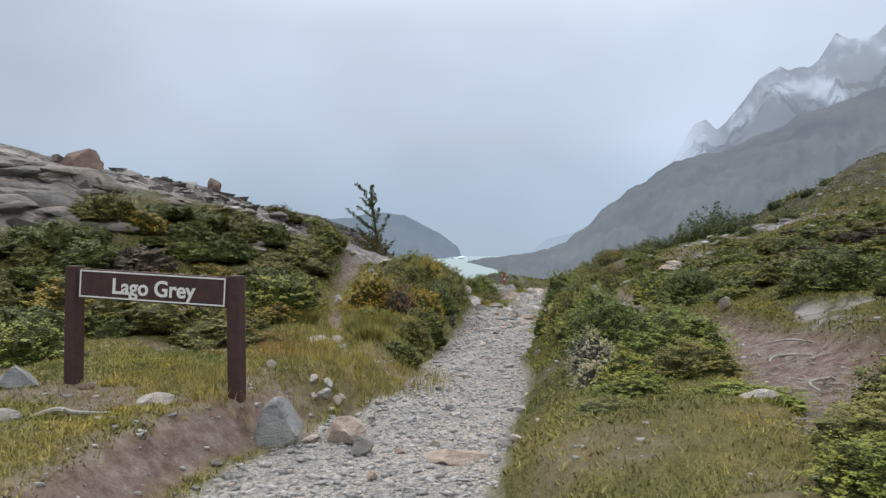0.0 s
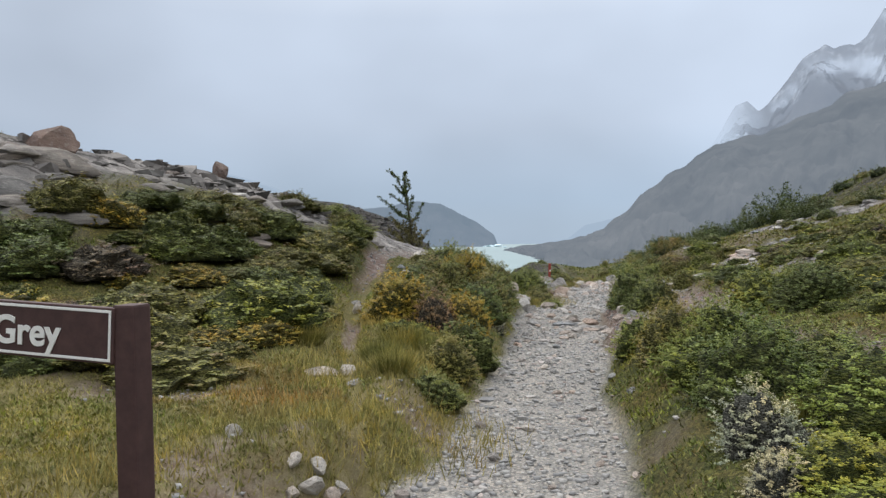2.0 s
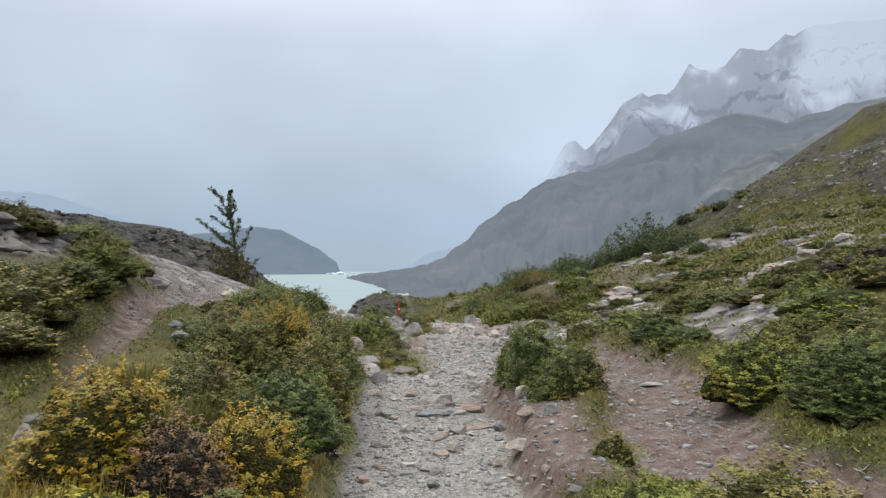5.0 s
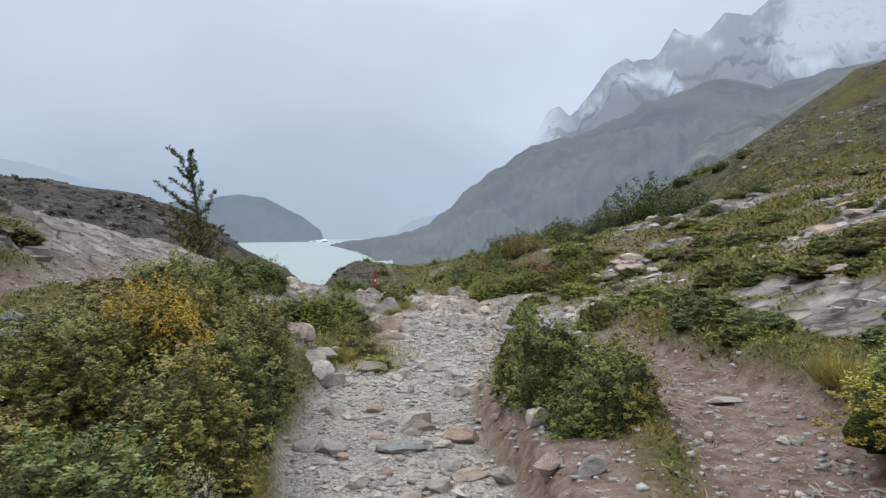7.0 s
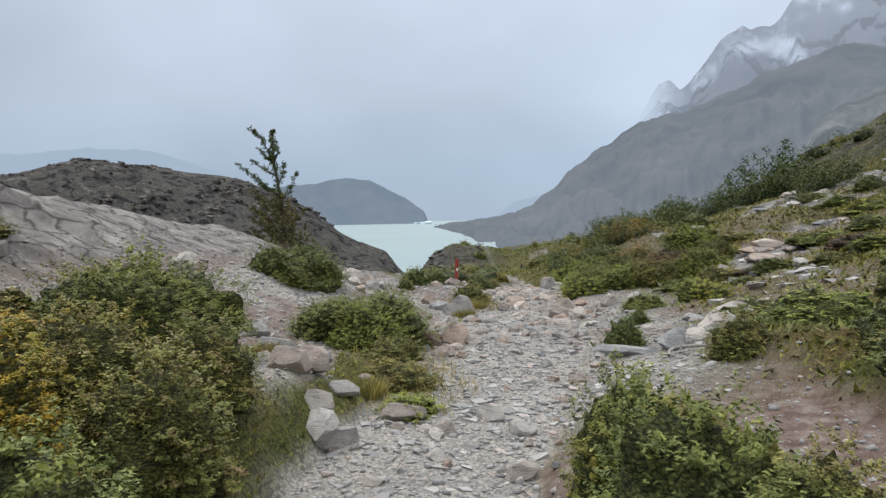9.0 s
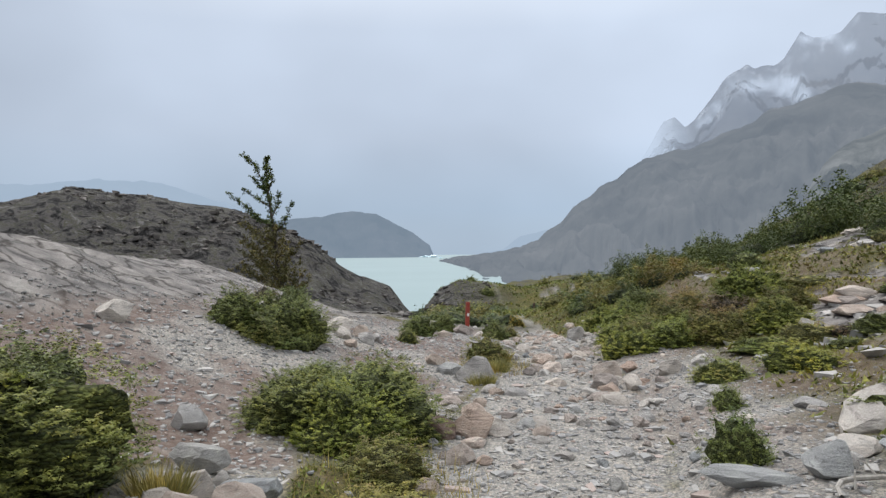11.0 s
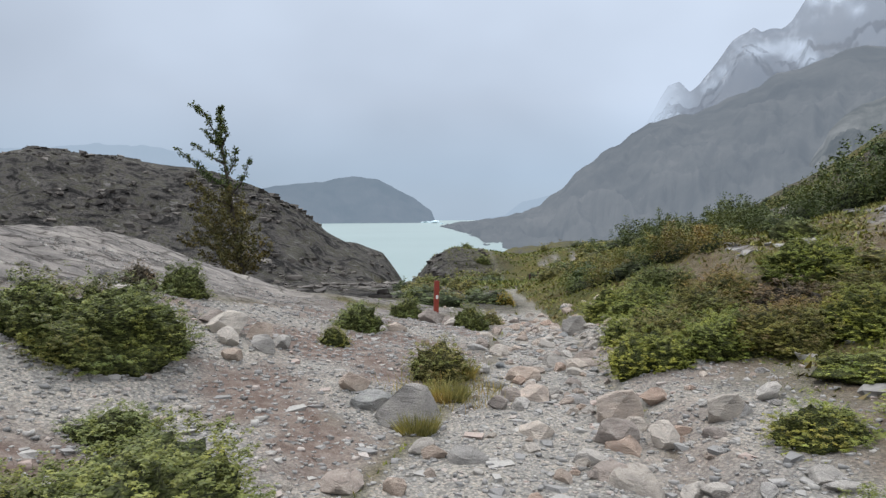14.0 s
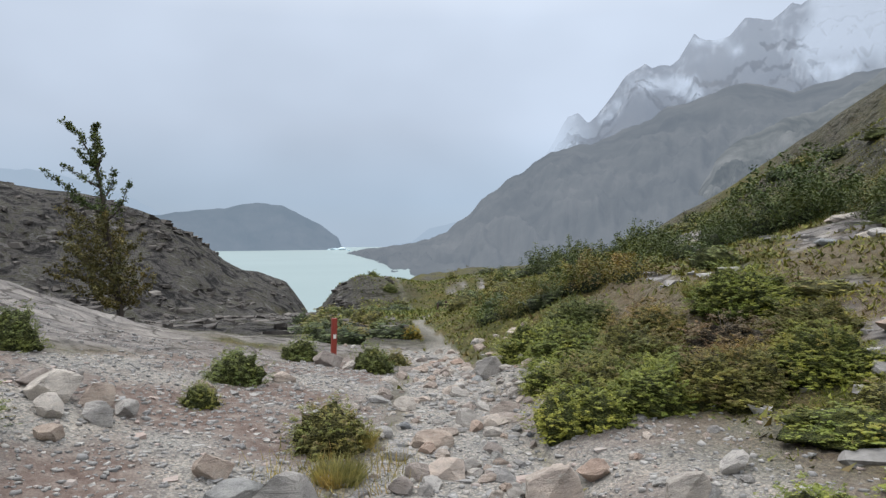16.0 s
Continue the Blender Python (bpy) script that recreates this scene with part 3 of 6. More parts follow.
    rocky = np.where((d < 0) & (u > 0), 0.9 * step(-0.25, 0.1, rough_n), rocky)
    rocky = np.maximum(rocky, np.where(v > 3.0, step(0.09, 0.15, fbm(x * 0.5 + 40, y * 0.5, 4) + 0.22 * fbm(x * 2.6, y * 2.6, 4, 0.7)) * step(15, 9, v), 0))
    slab = step(2.3, 1.9, np.abs(d) + 0.9 * rough_n) * step(19, 22, y) * step(50, 44, y) * (u > 0)
    slab = np.maximum(slab, step(25, 28, y) * step(42, 37, y) * (u > 0) * (1 - gravel) * step(-0.3, -0.1, rough_n) * 0.9)
    gravel = gravel * (1 - slab)
    rocky = np.maximum(rocky * (1 - gravel), slab)
    # nearer relief: cobbles of the trail, humps of the heath, ledges of the rock
    near = step(70, 30, np.hypot(x, y - 15))
    wild = np.clip(1 - gravel * 2 - soil - rocky, 0, 1) * np.where((x < 0.2) & (x > -5.2) & (y < 8.8), 0.25, 1) * np.where((x > 0) & (x < 3) & (y < 6), 0.3, 1)
    hump = (0.10 * fbm(x * 1.1, y * 1.1, 4) + 0.5 * wild * np.abs(fbm(x * 0.85 + 3, y * 0.85, 3))) * (1 - gravel) + 0.035 * fbm(x * 3.1, y * 3.1, 3) * gravel
    ledge = fbm(x * 0.8 + y * 0.5, y * 1.6 - x * 0.3, 5, 0.6)
    ledge = 0.55 * np.abs(ledge) + 0.35 * (np.floor(ledge * 9) / 9)
    z = z + near * (hump + 0.03 * fbm(x * 6, y * 6, 2)) + rocky * near * ledge * np.where(v > 0, 0.3, np.where(y > 24, 0.35, 1.0))
    # hills further off
    far = np.full(np.shape(x), -60.0)
    dark = np.zeros(np.shape(x))
    for profile, r0, front, back, rock in ((HILL_L, 58, 26, 30, 1.0), (KNOB_L, 84, 22, 22, 1.0), (KNOLL_R, 66, 24, 40, 0.85), (HILL_R, 42, 34, 30, 0.7), (CRAG_R, 130, 60, 90, 0.7)):
        h = ridge_far(x, y, profile, r0, front, back, g - 0.6)
        more = step(-0.1, 0.5, h - z)
        if rock:
            mix = step(-0.42, -0.22, fbm(x * 0.13, y * 0.13, 5)) if rock > 0.9 else step(-0.02, 0.12, fbm(x * 0.16, y * 0.16, 6, 0.65)) if rock == 0.7 else step(-0.12, 0.08, fbm(x * 0.13, y * 0.13, 5)) * step(12, 6, x)
            dark = np.where(h > z, more * mix * rock, dark)
        else:
            dark = np.where(h > z, 0, dark)
        z = np.maximum(z, h)
    dark = np.maximum(dark, step(36.5, 40, y + 2 * rough_n) * step(6.2, 4.6, x) * step(-0.30, -0.12, fbm(x * 0.3, y * 0.3, 4)))
    dark = np.maximum(dark, np.where(v > 8, 0.8 * step(10, 18, v) * step(0.0, 0.12, fbm(x * 0.22 + 5, y * 0.22, 6, 0.65)), 0))
    gravel = gravel * (1 - dark) * np.interp(y, [36, 60], [1, 0.35])
    return z, gravel, soil, rocky * (1 - dark), dark


def spread(lo, hi, stepsize, far, grow=1.09):
    mid = list(np.arange(lo, hi, stepsize))
    out, s, p = [], stepsize, hi
    while p < far:
        out.append(p)
        s *= grow
        p += s
    low, s, p = [], stepsize, lo - stepsize
    while p > -far:
        low.append(p)
        s *= grow
        p -= s
    return np.array(low[::-1] + mid + out)


def grid_mesh(name, X, Y, Z):
    ny, nx = X.shape
    me = bpy.data.meshes.new(name)
    co = np.stack([X.ravel(), Y.ravel(), Z.ravel()], 1)
    idx = np.arange(ny * nx).reshape(ny, nx)
    q = np.stack([idx[:-1, :-1], idx[:-1, 1:], idx[1:, 1:], idx[1:, :-1]], -1).reshape(-1, 4)
    me.vertices.add(len(co))
    me.vertices.foreach_set("co", co.ravel())
    me.loops.add(q.size)
    me.loops.foreach_set("vertex_index", q.ravel().astype(np.int32))
    me.polygons.add(len(q))
    me.polygons.foreach_set("loop_start", np.arange(0, q.size, 4, dtype=np.int32))
    me.update(calc_edges=True)
    me.polygons.foreach_set("use_smooth", np.ones(len(q), bool))
    return me


GX, GY = spread(-5.5, 7.0, 0.12, 4600, 1.048), spread(-1.0, 33.0, 0.125, 4600, 1.048)
gx, gy = np.meshgrid(GX, GY)
gz, c_gravel, c_soil, c_rock, c_dark = land(gx, gy)
ground_me = grid_mesh("ground", gx, gy, gz)
attr = ground_me.color_attributes.new("cover", "FLOAT_COLOR", "POINT")
attr.data.foreach_set("color", np.stack([c_gravel, c_soil, c_rock, c_dark], -1).astype(np.float32).ravel())
sward = step(12.2, 10.8, gy) * step(-0.1, -0.5, gx) * np.where(gy < 8.6, step(-6.0, -5.0, gx), step(-3.3, -2.7, gx))
sward = np.maximum(sward, 0.45 * step(6.2, 5.4, gy) * step(0.3, 0.6, gx) * step(3.0, 2.5, gx))
sward = np.maximum(sward, step(16, 13, gy) * step(1.5, 0.8, np.abs(gx + 0.9)))
attr2 = ground_me.attributes.new("sward", "FLOAT", "POINT")
attr2.data.foreach_set("value", (0.85 * sward).astype(np.float32).ravel())
ground_me.materials.append(GROUND)
ground = tagged(new("ground", ground_me), "heath-covered hillside with a grey gravel trail and bare rock", "ground", kind="structure")



def look_up(x, y, table):
    i, j = int(np.clip(np.searchsorted(GX, x) - 1, 0, len(GX) - 2)), int(np.clip(np.searchsorted(GY, y) - 1, 0, len(GY) - 2))
    fx, fy = (x - GX[i]) / (GX[i + 1] - GX[i]), (y - GY[j]) / (GY[j + 1] - GY[j])
    return float((table[j, i] * (1 - fx) + table[j, i + 1] * fx) * (1 - fy) + (table[j + 1, i] * (1 - fx) + table[j + 1, i + 1] * fx) * fy)


def height(x, y):
    return look_up(x, y, gz)


LAKE_Z = -14.0


def ring_mesh(name, z, r):
    bm = bmesh.new()
    bmesh.ops.create_circle(bm, cap_ends=True, segments=96, radius=r, matrix=pose(0, 0, z))
    me = bpy.data.meshes.new(name)
    bm.to_mesh(me)
    bm.free()
    return me


water_me = ring_mesh("water", LAKE_Z, 4550)
water_me.materials.append(WATER)
tagged(new("water", water_me), "milky pale turquoise glacial lake under a grey sky", "lake", kind="structure")


def mountain(name, label, profile, r_foot, r_crest, relief, mat, shore=None, rows=40, cols=170, detail=1.0, snow_line=None, jagged=1.0):
    """Slopes that climb from the lake at r_foot to a sky line at r_crest."""
    az = np.linspace(profile[0][0], profile[0][-1], cols)
    s = np.linspace(0, 1.25, rows)
    A, S = np.meshgrid(az, s)
    el = np.interp(A, *profile)
    zc = EYE_AT[2] + r_crest * np.tan(np.radians(el))
    jag = jagged * relief * (fbm(A * 0.55 * detail, A * 0 + 2, 5, 0.55))
    z0 = LAKE_Z - 1.5
    r_foot = np.interp(A, *shore) if shore else r_foot
    up = np.where(S <= 1, S, 2 - S)
    v = S * np.max(el)
    f = 0.55 * detail
    spur = 0.3 - 2 * np.abs(fbm(A * f * 0.55 + v * 0.22 + 7, v * f * 0.5 - A * 0.1, 4))
    rough2 = np.abs(fbm(A * f * 1.3 + v * 0.3, v * f * 1.2 - A * 0.25 + 20, 6, 0.6))
    Z = z0 + (zc - z0 + jag * step(0.4, 1, S)) * up ** 1.15 + relief * step(0, 0.25, S) * step(1.0, 0.72, S) * (1.4 * spur - 1.8 * rough2)
    Rr = r_foot + (r_crest - r_foot) * S + (r_crest - r_foot) * 0.16 * step(0, 0.3, S) * step(1.0, 0.7, S) * fbm(A * 0.35 * detail, S * 3, 4)
    X = EYE_AT[0] + Rr * np.sin(np.radians(A))
    Y = EYE_AT[1] + Rr * np.cos(np.radians(A))
    me = grid_mesh(name, X, Y, Z)
    if snow_line:
        E = np.degrees(np.arctan2(Z - EYE_AT[2], Rr))
        over = E - np.interp(A, *snow_line)
        streak = fbm(A * 2.6 - E * 2.0, E * 2.6 + A * 1.1, 5, 0.65)
        snow = step(-0.6, 1.2, over) * (0.30 + 1.1 * streak) + 0.10 * step(34.8, 36.4, A) * step(-0.3, 0.9, over) * step(3.6, 1.4, over)
        # low cloud painted as a fade by bearing, elevation and noise
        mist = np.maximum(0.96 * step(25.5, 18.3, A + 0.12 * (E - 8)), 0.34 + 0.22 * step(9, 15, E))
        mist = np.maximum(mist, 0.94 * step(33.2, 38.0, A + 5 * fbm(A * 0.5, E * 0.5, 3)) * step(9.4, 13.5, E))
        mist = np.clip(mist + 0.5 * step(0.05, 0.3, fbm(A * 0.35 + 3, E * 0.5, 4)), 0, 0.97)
        for key, value in (("snow", snow), ("mist", mist)):
            me.attributes.new(key, "FLOAT", "POINT").data.foreach_set("value", value.astype(np.float32).ravel())
    me.materials.append(mat)
    return tagged(new(name, me), label, "mountain", kind="structure")


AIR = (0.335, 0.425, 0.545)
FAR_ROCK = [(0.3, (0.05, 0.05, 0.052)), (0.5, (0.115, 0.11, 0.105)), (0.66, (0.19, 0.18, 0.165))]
# haze share and haze colour differ by distance and glow from each surface
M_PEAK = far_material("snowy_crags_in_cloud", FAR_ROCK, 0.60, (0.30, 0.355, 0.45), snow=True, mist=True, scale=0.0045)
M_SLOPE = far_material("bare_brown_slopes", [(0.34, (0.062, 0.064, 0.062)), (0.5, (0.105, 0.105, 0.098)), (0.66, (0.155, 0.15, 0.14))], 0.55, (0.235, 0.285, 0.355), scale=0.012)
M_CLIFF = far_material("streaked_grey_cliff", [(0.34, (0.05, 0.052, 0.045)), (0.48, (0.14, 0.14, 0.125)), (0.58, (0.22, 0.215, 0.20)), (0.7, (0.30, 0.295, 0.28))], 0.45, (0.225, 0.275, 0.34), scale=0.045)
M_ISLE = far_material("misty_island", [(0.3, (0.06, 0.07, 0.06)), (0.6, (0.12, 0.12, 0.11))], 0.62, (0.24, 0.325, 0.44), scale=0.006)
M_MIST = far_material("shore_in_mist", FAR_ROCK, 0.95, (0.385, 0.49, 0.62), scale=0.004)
PEAKS = ([15.5, 16.5, 17.5, 18.35, 19.1, 19.7, 20.5, 21.25, 21.9, 22.5, 24.3, 25.7, 26.2, 27.5, 28.15, 28.7, 29.3, 29.6, 30.2, 31.8, 32.9, 34.0, 34.7, 35.45, 36.0, 36.55, 37.3, 38, 39.7, 43, 50, 62], [4, 5.1, 6.3, 7.5, 8.9, 9.85, 10.05, 9.4, 9.9, 10.55, 12.85, 13.7, 13.35, 13.2, 13.7, 14.65, 15.55, 15.2, 14.95, 15.0, 16.05, 15.9, 15.8, 16.35, 16.9, 16.65, 16.95, 17.15, 17.0, 16.6, 16.5, 16])
SNOW_LINE = ([15, 22.5, 25.5, 27.25, 29, 31.8, 33.7, 34.3, 34.9, 35.9, 37.3, 39.1, 62], [5.6, 8.2, 9.9, 10.9, 12.0, 13.6, 14.8, 14.8, 12.6, 11.1, 10.6, 10.4, 10.4])
CLIFF = ([28.6, 29.6, 30.7, 31.6, 32.4, 33.4, 34.7, 36.6, 38.1, 39.2, 41.6, 50, 70], [1.5, 4.1, 6.0, 7.0, 7.5, 8.0, 8.5, 8.9, 9.5, 10.1, 11.4, 13, 13])
SLOPE = ([1.6, 2.3, 3.4, 5.3, 7.2, 9.9, 12.0, 12.7, 14.0, 16.4, 18.5, 21.8, 24.5, 27.3, 31.5, 34, 36, 40, 50, 70], [-1.3, -0.75, -0.45, -0.25, -0.05, 1.05, 2.7, 3.6, 4.3, 6.15, 7.1, 7.85, 8.9, 10.1, 11.45, 11.3, 10.8, 11.5, 12, 12])
ISLE = ([-16.5, -14.5, -12.5, -9.9, -7.5, -6.2, -5.2, -3.2, -2.3, -1.2, -0.2, 0.6, 1.15, 1.5], [1.0, 1.8, 2.35, 2.75, 2.85, 3.2, 3.35, 3.2, 2.75, 2.2, 1.55, 1.0, 0.6, -0.3])
MISTY = ([5.5, 7.1, 8.5, 10.4, 14], [-0.1, 0.15, 1.3, 1.7, 2.2])
FAR_L = ([-60, -45, -36, -33, -30.2, -27, -24, -21, -18, -14, -8], [4, 5.5, 5.6, 5.2, 4.85, 5.2, 5.5, 5.7, 5.0, 3.5, 0])
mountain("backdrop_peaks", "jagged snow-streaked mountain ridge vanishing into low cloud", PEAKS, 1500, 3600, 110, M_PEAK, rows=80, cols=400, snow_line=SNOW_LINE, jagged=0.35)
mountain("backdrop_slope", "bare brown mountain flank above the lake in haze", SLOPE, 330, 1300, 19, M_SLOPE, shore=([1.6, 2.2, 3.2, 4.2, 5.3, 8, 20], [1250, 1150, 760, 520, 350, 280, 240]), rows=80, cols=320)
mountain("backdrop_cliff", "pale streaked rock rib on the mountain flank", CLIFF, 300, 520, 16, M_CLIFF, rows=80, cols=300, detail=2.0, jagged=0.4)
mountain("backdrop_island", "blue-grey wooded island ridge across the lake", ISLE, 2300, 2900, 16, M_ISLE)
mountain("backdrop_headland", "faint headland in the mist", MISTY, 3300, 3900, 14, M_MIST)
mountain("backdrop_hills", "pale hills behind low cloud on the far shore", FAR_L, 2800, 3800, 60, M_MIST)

# ---- things ----
def empty(name, m, label, category, group="", kind=""):
    ob = new(name)
    ob.empty_display_size = 0.1
    ob.matrix_basis = m
    return tagged(ob, label, category, group, kind)


def mesh_from(name, verts, faces, mat, smooth=False):
    me = bpy.data.meshes.new(name)
    me.from_pydata([tuple(v) for v in verts], [], [tuple(f) for f in faces])
    me.materials.append(mat)
    if smooth:
        me.polygons.foreach_set("use_smooth", np.ones(len(me.polygons), bool))
    me.update()
    return me


def soup(name, co, k, mat):
    """A mesh of loose faces with k corners each; co holds the corners in order."""
    co = np.asarray(co, np.float32).reshape(-1, 3)
    me = bpy.data.meshes.new(name)
    me.vertices.add(len(co))
    me.vertices.foreach_set("co", co.ravel())
    me.loops.add(len(co))
    me.loops.foreach_set("vertex_index", np.arange(len(co), dtype=np.int32))
    me.polygons.add(len(co) // k)
    me.polygons.foreach_set("loop_start", np.arange(0, len(co), k, dtype=np.int32))
    me.update(calc_edges=True)
    me.materials.append(mat)
    return me


def part(name, data, parent, m=None, label=""):
    if isinstance(data, bmesh.types.BMesh):
        me = bpy.data.meshes.new(name)
        data.to_mesh(me)
        data.free()
        data = me
    ob = new(name, data)
    ob.parent = parent
    if m is not None:
        ob.matrix_basis = m
    return tagged(ob, label)


def bm_box(sx, sy, sz, m=None, bevel=0.006, seg=2):
    bm = bmesh.new()
    bmesh.ops.create_cube(bm, size=1, matrix=(m or Matrix()) @ Matrix.Diagonal((sx, sy, sz, 1)))
    if bevel:
        bmesh.ops.bevel(bm, geom=bm.edges[:], offset=bevel, segments=seg, affect="EDGES", profile=0.6)
    return bm


def painted(bm, name, mat):
    me = bpy.data.meshes.new(name)
    bm.to_mesh(me)
    bm.free()
    me.materials.append(mat)
    return me


# the trail sign
def trail_sign(left, right):
    (xa, ya, za), (xb, yb, zb) = left, right
    ang = math.degrees(math.atan2(yb - ya, xb - xa))
    span = math.hypot(xb - xa, yb - ya)
    tilt = math.degrees(math.atan2(SIGN_TOP[1] - SIGN_TOP[0], span))
    root = empty("trail_sign", pose((xa + xb) / 2, (ya + yb) / 2, (za + zb) / 2, 0, 0, ang), "dark brown wooden trail sign lettered Lago Grey between two posts", "sign")
    mid = (za + zb) / 2
    for side, zg, zt, lean in ((-1, za, SIGN_TOP[0], 0.8), (1, zb, SIGN_TOP[1], -0.7)):
        h = zt - zg + 0.22
        bm = bm_box(0.11, 0.12, h, pose(0, 0, h / 2 - 0.22), 0.012, 2)
        for vtx in bm.verts:
            vtx.co.x += 0.006 * noise.noise(vtx.co * 7)
        part("post", painted(bm, "post", SIGN_BROWN), root, pose(side * span / 2, 0, zg - mid, 0, lean, 0), "square brown painted post with weathered edges")
    w = span - 0.15
    zc = (SIGN_TOP[0] + SIGN_TOP[1]) / 2 - 0.142 - mid
    board = part("board", painted(bm_box(w, 0.045, 0.25, None, 0.006), "board", SIGN_BROWN), root, pose(0.022, -0.045, zc, 0, -tilt, 0))
    fy, bw = -0.0245, 0.012
    for k, (sx, sz, px, pz) in enumerate(((w - 0.03, bw, 0, 0.108), (w - 0.03, bw, 0, -0.108), (bw, 0.204, -w / 2 + 0.021, 0), (bw, 0.204, w / 2 - 0.021, 0))):
        part("border_line", painted(bm_box(sx, 0.004, sz, None, 0.0008, 1), "border_line", SIGN_WHITE), board, pose(px, fy, pz), "thin white painted line")
    cu = bpy.data.curves.new("lettering", "FONT")
    cu.body, cu.size, cu.align_x, cu.align_y, cu.extrude, cu.offset = "Lago Grey", 0.182, "CENTER", "CENTER", 0.0025, 0.0038
    tmp = bpy.data.objects.new("lettering_source", cu)
    scene.collection.objects.link(tmp)
    bpy.context.view_layer.update()
    me = bpy.data.meshes.new_from_object(tmp.evaluated_get(bpy.context.evaluated_depsgraph_get()))
    bpy.data.objects.remove(tmp)
    bpy.data.curves.remove(cu)
    me.materials.clear()
    me.materials.append(SIGN_WHITE)
    part("lettering", me, board, pose(0.02, fy - 0.0015, -0.012, 90, 0, 0), "white words Lago Grey")
    return root


SIGN_TOP = (1.40, 1.325)
SIGN_L, SIGN_R = (-3.17, 6.07), (-1.675, 5.75)
trail_sign((*SIGN_L, height(*SIGN_L)), (*SIGN_R, height(*SIGN_R)))


# rocks and stones
def rock_mesh(name, seed, mat, sub=3, blocky=0.55, flat=1.0):
    """A unit stone: a ball cut by random planes, with a rough skin."""
    r = random.Random(seed)
    bm = bmesh.new()
    bmesh.ops.create_icosphere(bm, subdivisions=sub, radius=0.5)
    planes = []
    for k in range(15):
        nrm = Vector((r.gauss(0, 1), r.gauss(0, 1), r.gauss(0, 0.8))).normalized()
        planes.append((nrm, r.uniform(0.23, 0.40)))
    off = Vector((seed * 1.7, seed * 0.9, seed * 2.3))
    for vtx in bm.verts:
        p = vtx.co.copy()
        for nrm, dist in planes:
            over = p.dot(nrm) - dist
            if over > 0:
                p -= nrm * over
        p *= 1.28 + 0.09 * noise.noise(p * 4 + off) + 0.06 * noise.noise(p * 11 + off)
        p.z *= flat
        vtx.co = p
    me = painted(bm, name, mat)
    me.polygons.foreach_set("use_smooth", np.ones(len(me.polygons), bool))
    me.set_sharp_from_angle(angle=radians(22))
    return me


MATS = {"grey": ROCK, "warm": ROCK_WARM, "blue": ROCK_BLUE, "red": ROCK_RED, "white": ROCK_WHITE, "ledge": ROCK_LEDGE}
STONES = {k: [rock_mesh("stone", 11 * i + 3 * j, m, 3) for j in range(4)] for i, (k, m) in enumerate(MATS.items())}
COBBLES = {k: [rock_mesh("cobble", 200 + 11 * i + 3 * j, m, 2) for j in range(5)] for i, (k, m) in enumerate(MATS.items())}
WORD = {"grey": "grey granite", "warm": "pinkish-brown", "blue": "blue-grey slate", "red": "rust-brown", "white": "pale whitish", "ledge": "dark grey ledge"}


def stone(x, y, sx, sy, sz, kind, rz=0, sink=0.3, label="", tip=0, name="stone", group="", variant=None):
    k = variant if variant is not None else int(abs(x * 37 + y * 91)) % 4
    ob = new(name, COBBLES[kind][k] if max(sx, sy) < 0.27 else STONES[kind][k])
    ob.matrix_basis = pose(x, y, height(x, y) + sz * (0.5 - sink), tip, tip * 0.6, rz) @ Matrix.Diagonal((sx, sy, sz, 1))
    return tagged(ob, label or WORD[kind] + " stone lying half sunk in the ground", "rock" if name != "stone" else "stone", group)


# by the sign
stone(-1.27, 5.55, 0.38, 0.34, 0.42, "blue", 20, 0.25, "blocky blue-grey boulder at the foot of the bank", name="boulder")
stone(-3.55, 5.85, 0.36, 0.26, 0.24, "blue", -15, 0.25, "blue-grey rock lying beside the sign post", name="rock")
stone(-3.45, 5.25, 0.32, 0.22, 0.2, "grey", 30, 0.3)
stone(-3.0, 4.75, 0.26, 0.14, 0.12, "white", 10, 0.3)
stone(-2.2, 5.35, 0.30, 0.2, 0.12, "white", 12, 0.35, "flat pale stone sunk in the short grass")
stone(-2.95, 5.85, 0.18, 0.08, 0.07, "red", 4, 0.3)
stone(-1.75, 7.15, 0.12, 0.1, 0.1, "white", 0, 0.3)
stone(-0.78, 5.62, 0.26, 0.3, 0.24, "warm", 40, 0.3, "pinkish stone on the gravel trail")
stone(-0.6, 5.3, 0.2, 0.2, 0.16, "grey", 10, 0.3)
stone(0.12, 5.15, 0.52, 0.4, 0.16, "warm", 15, 0.55, "broad pinkish slab sunk in the trail", name="rock")
stone(0.45, 5.5, 0.16, 0.12, 0.1, "white", 0, 0.3)
for k, (dx, dy, s) in enumerate(((0, 0, 0.13), (0.11, 0.06, 0.11), (-0.1, 0.08, 0.1), (0.03, 0.16, 0.12), (0.15, 0.2, 0.09), (-0.07, -0.1, 0.08), (0.1, -0.1, 0.07))):
    stone(-1.15 + dx, 6.75 + dy, s * 1.2, s, s * 0.9, "white", 40 * k, 0.25, "small pale stone in a heap on the bank", group="stone heap on the bank")
# along the foot track
stone(-1.42, 9.5, 0.28, 0.2, 0.18, "white", 10, 0.3, "pale stone beside the narrow foot track")
stone(-1.62, 9.15, 0.42, 0.26, 0.08, "grey", -20, 0.3, "thin dark slab lying on the foot track")
stone(-1.3, 9.05, 0.24, 0.16, 0.1, "white", 25, 0.3)
stone(-1.83, 12.4, 0.16, 0.16, 0.2, "white", 25, 0.2)
stone(-1.95, 12.9, 0.18, 0.13, 0.1, "grey", 65, 0.3)
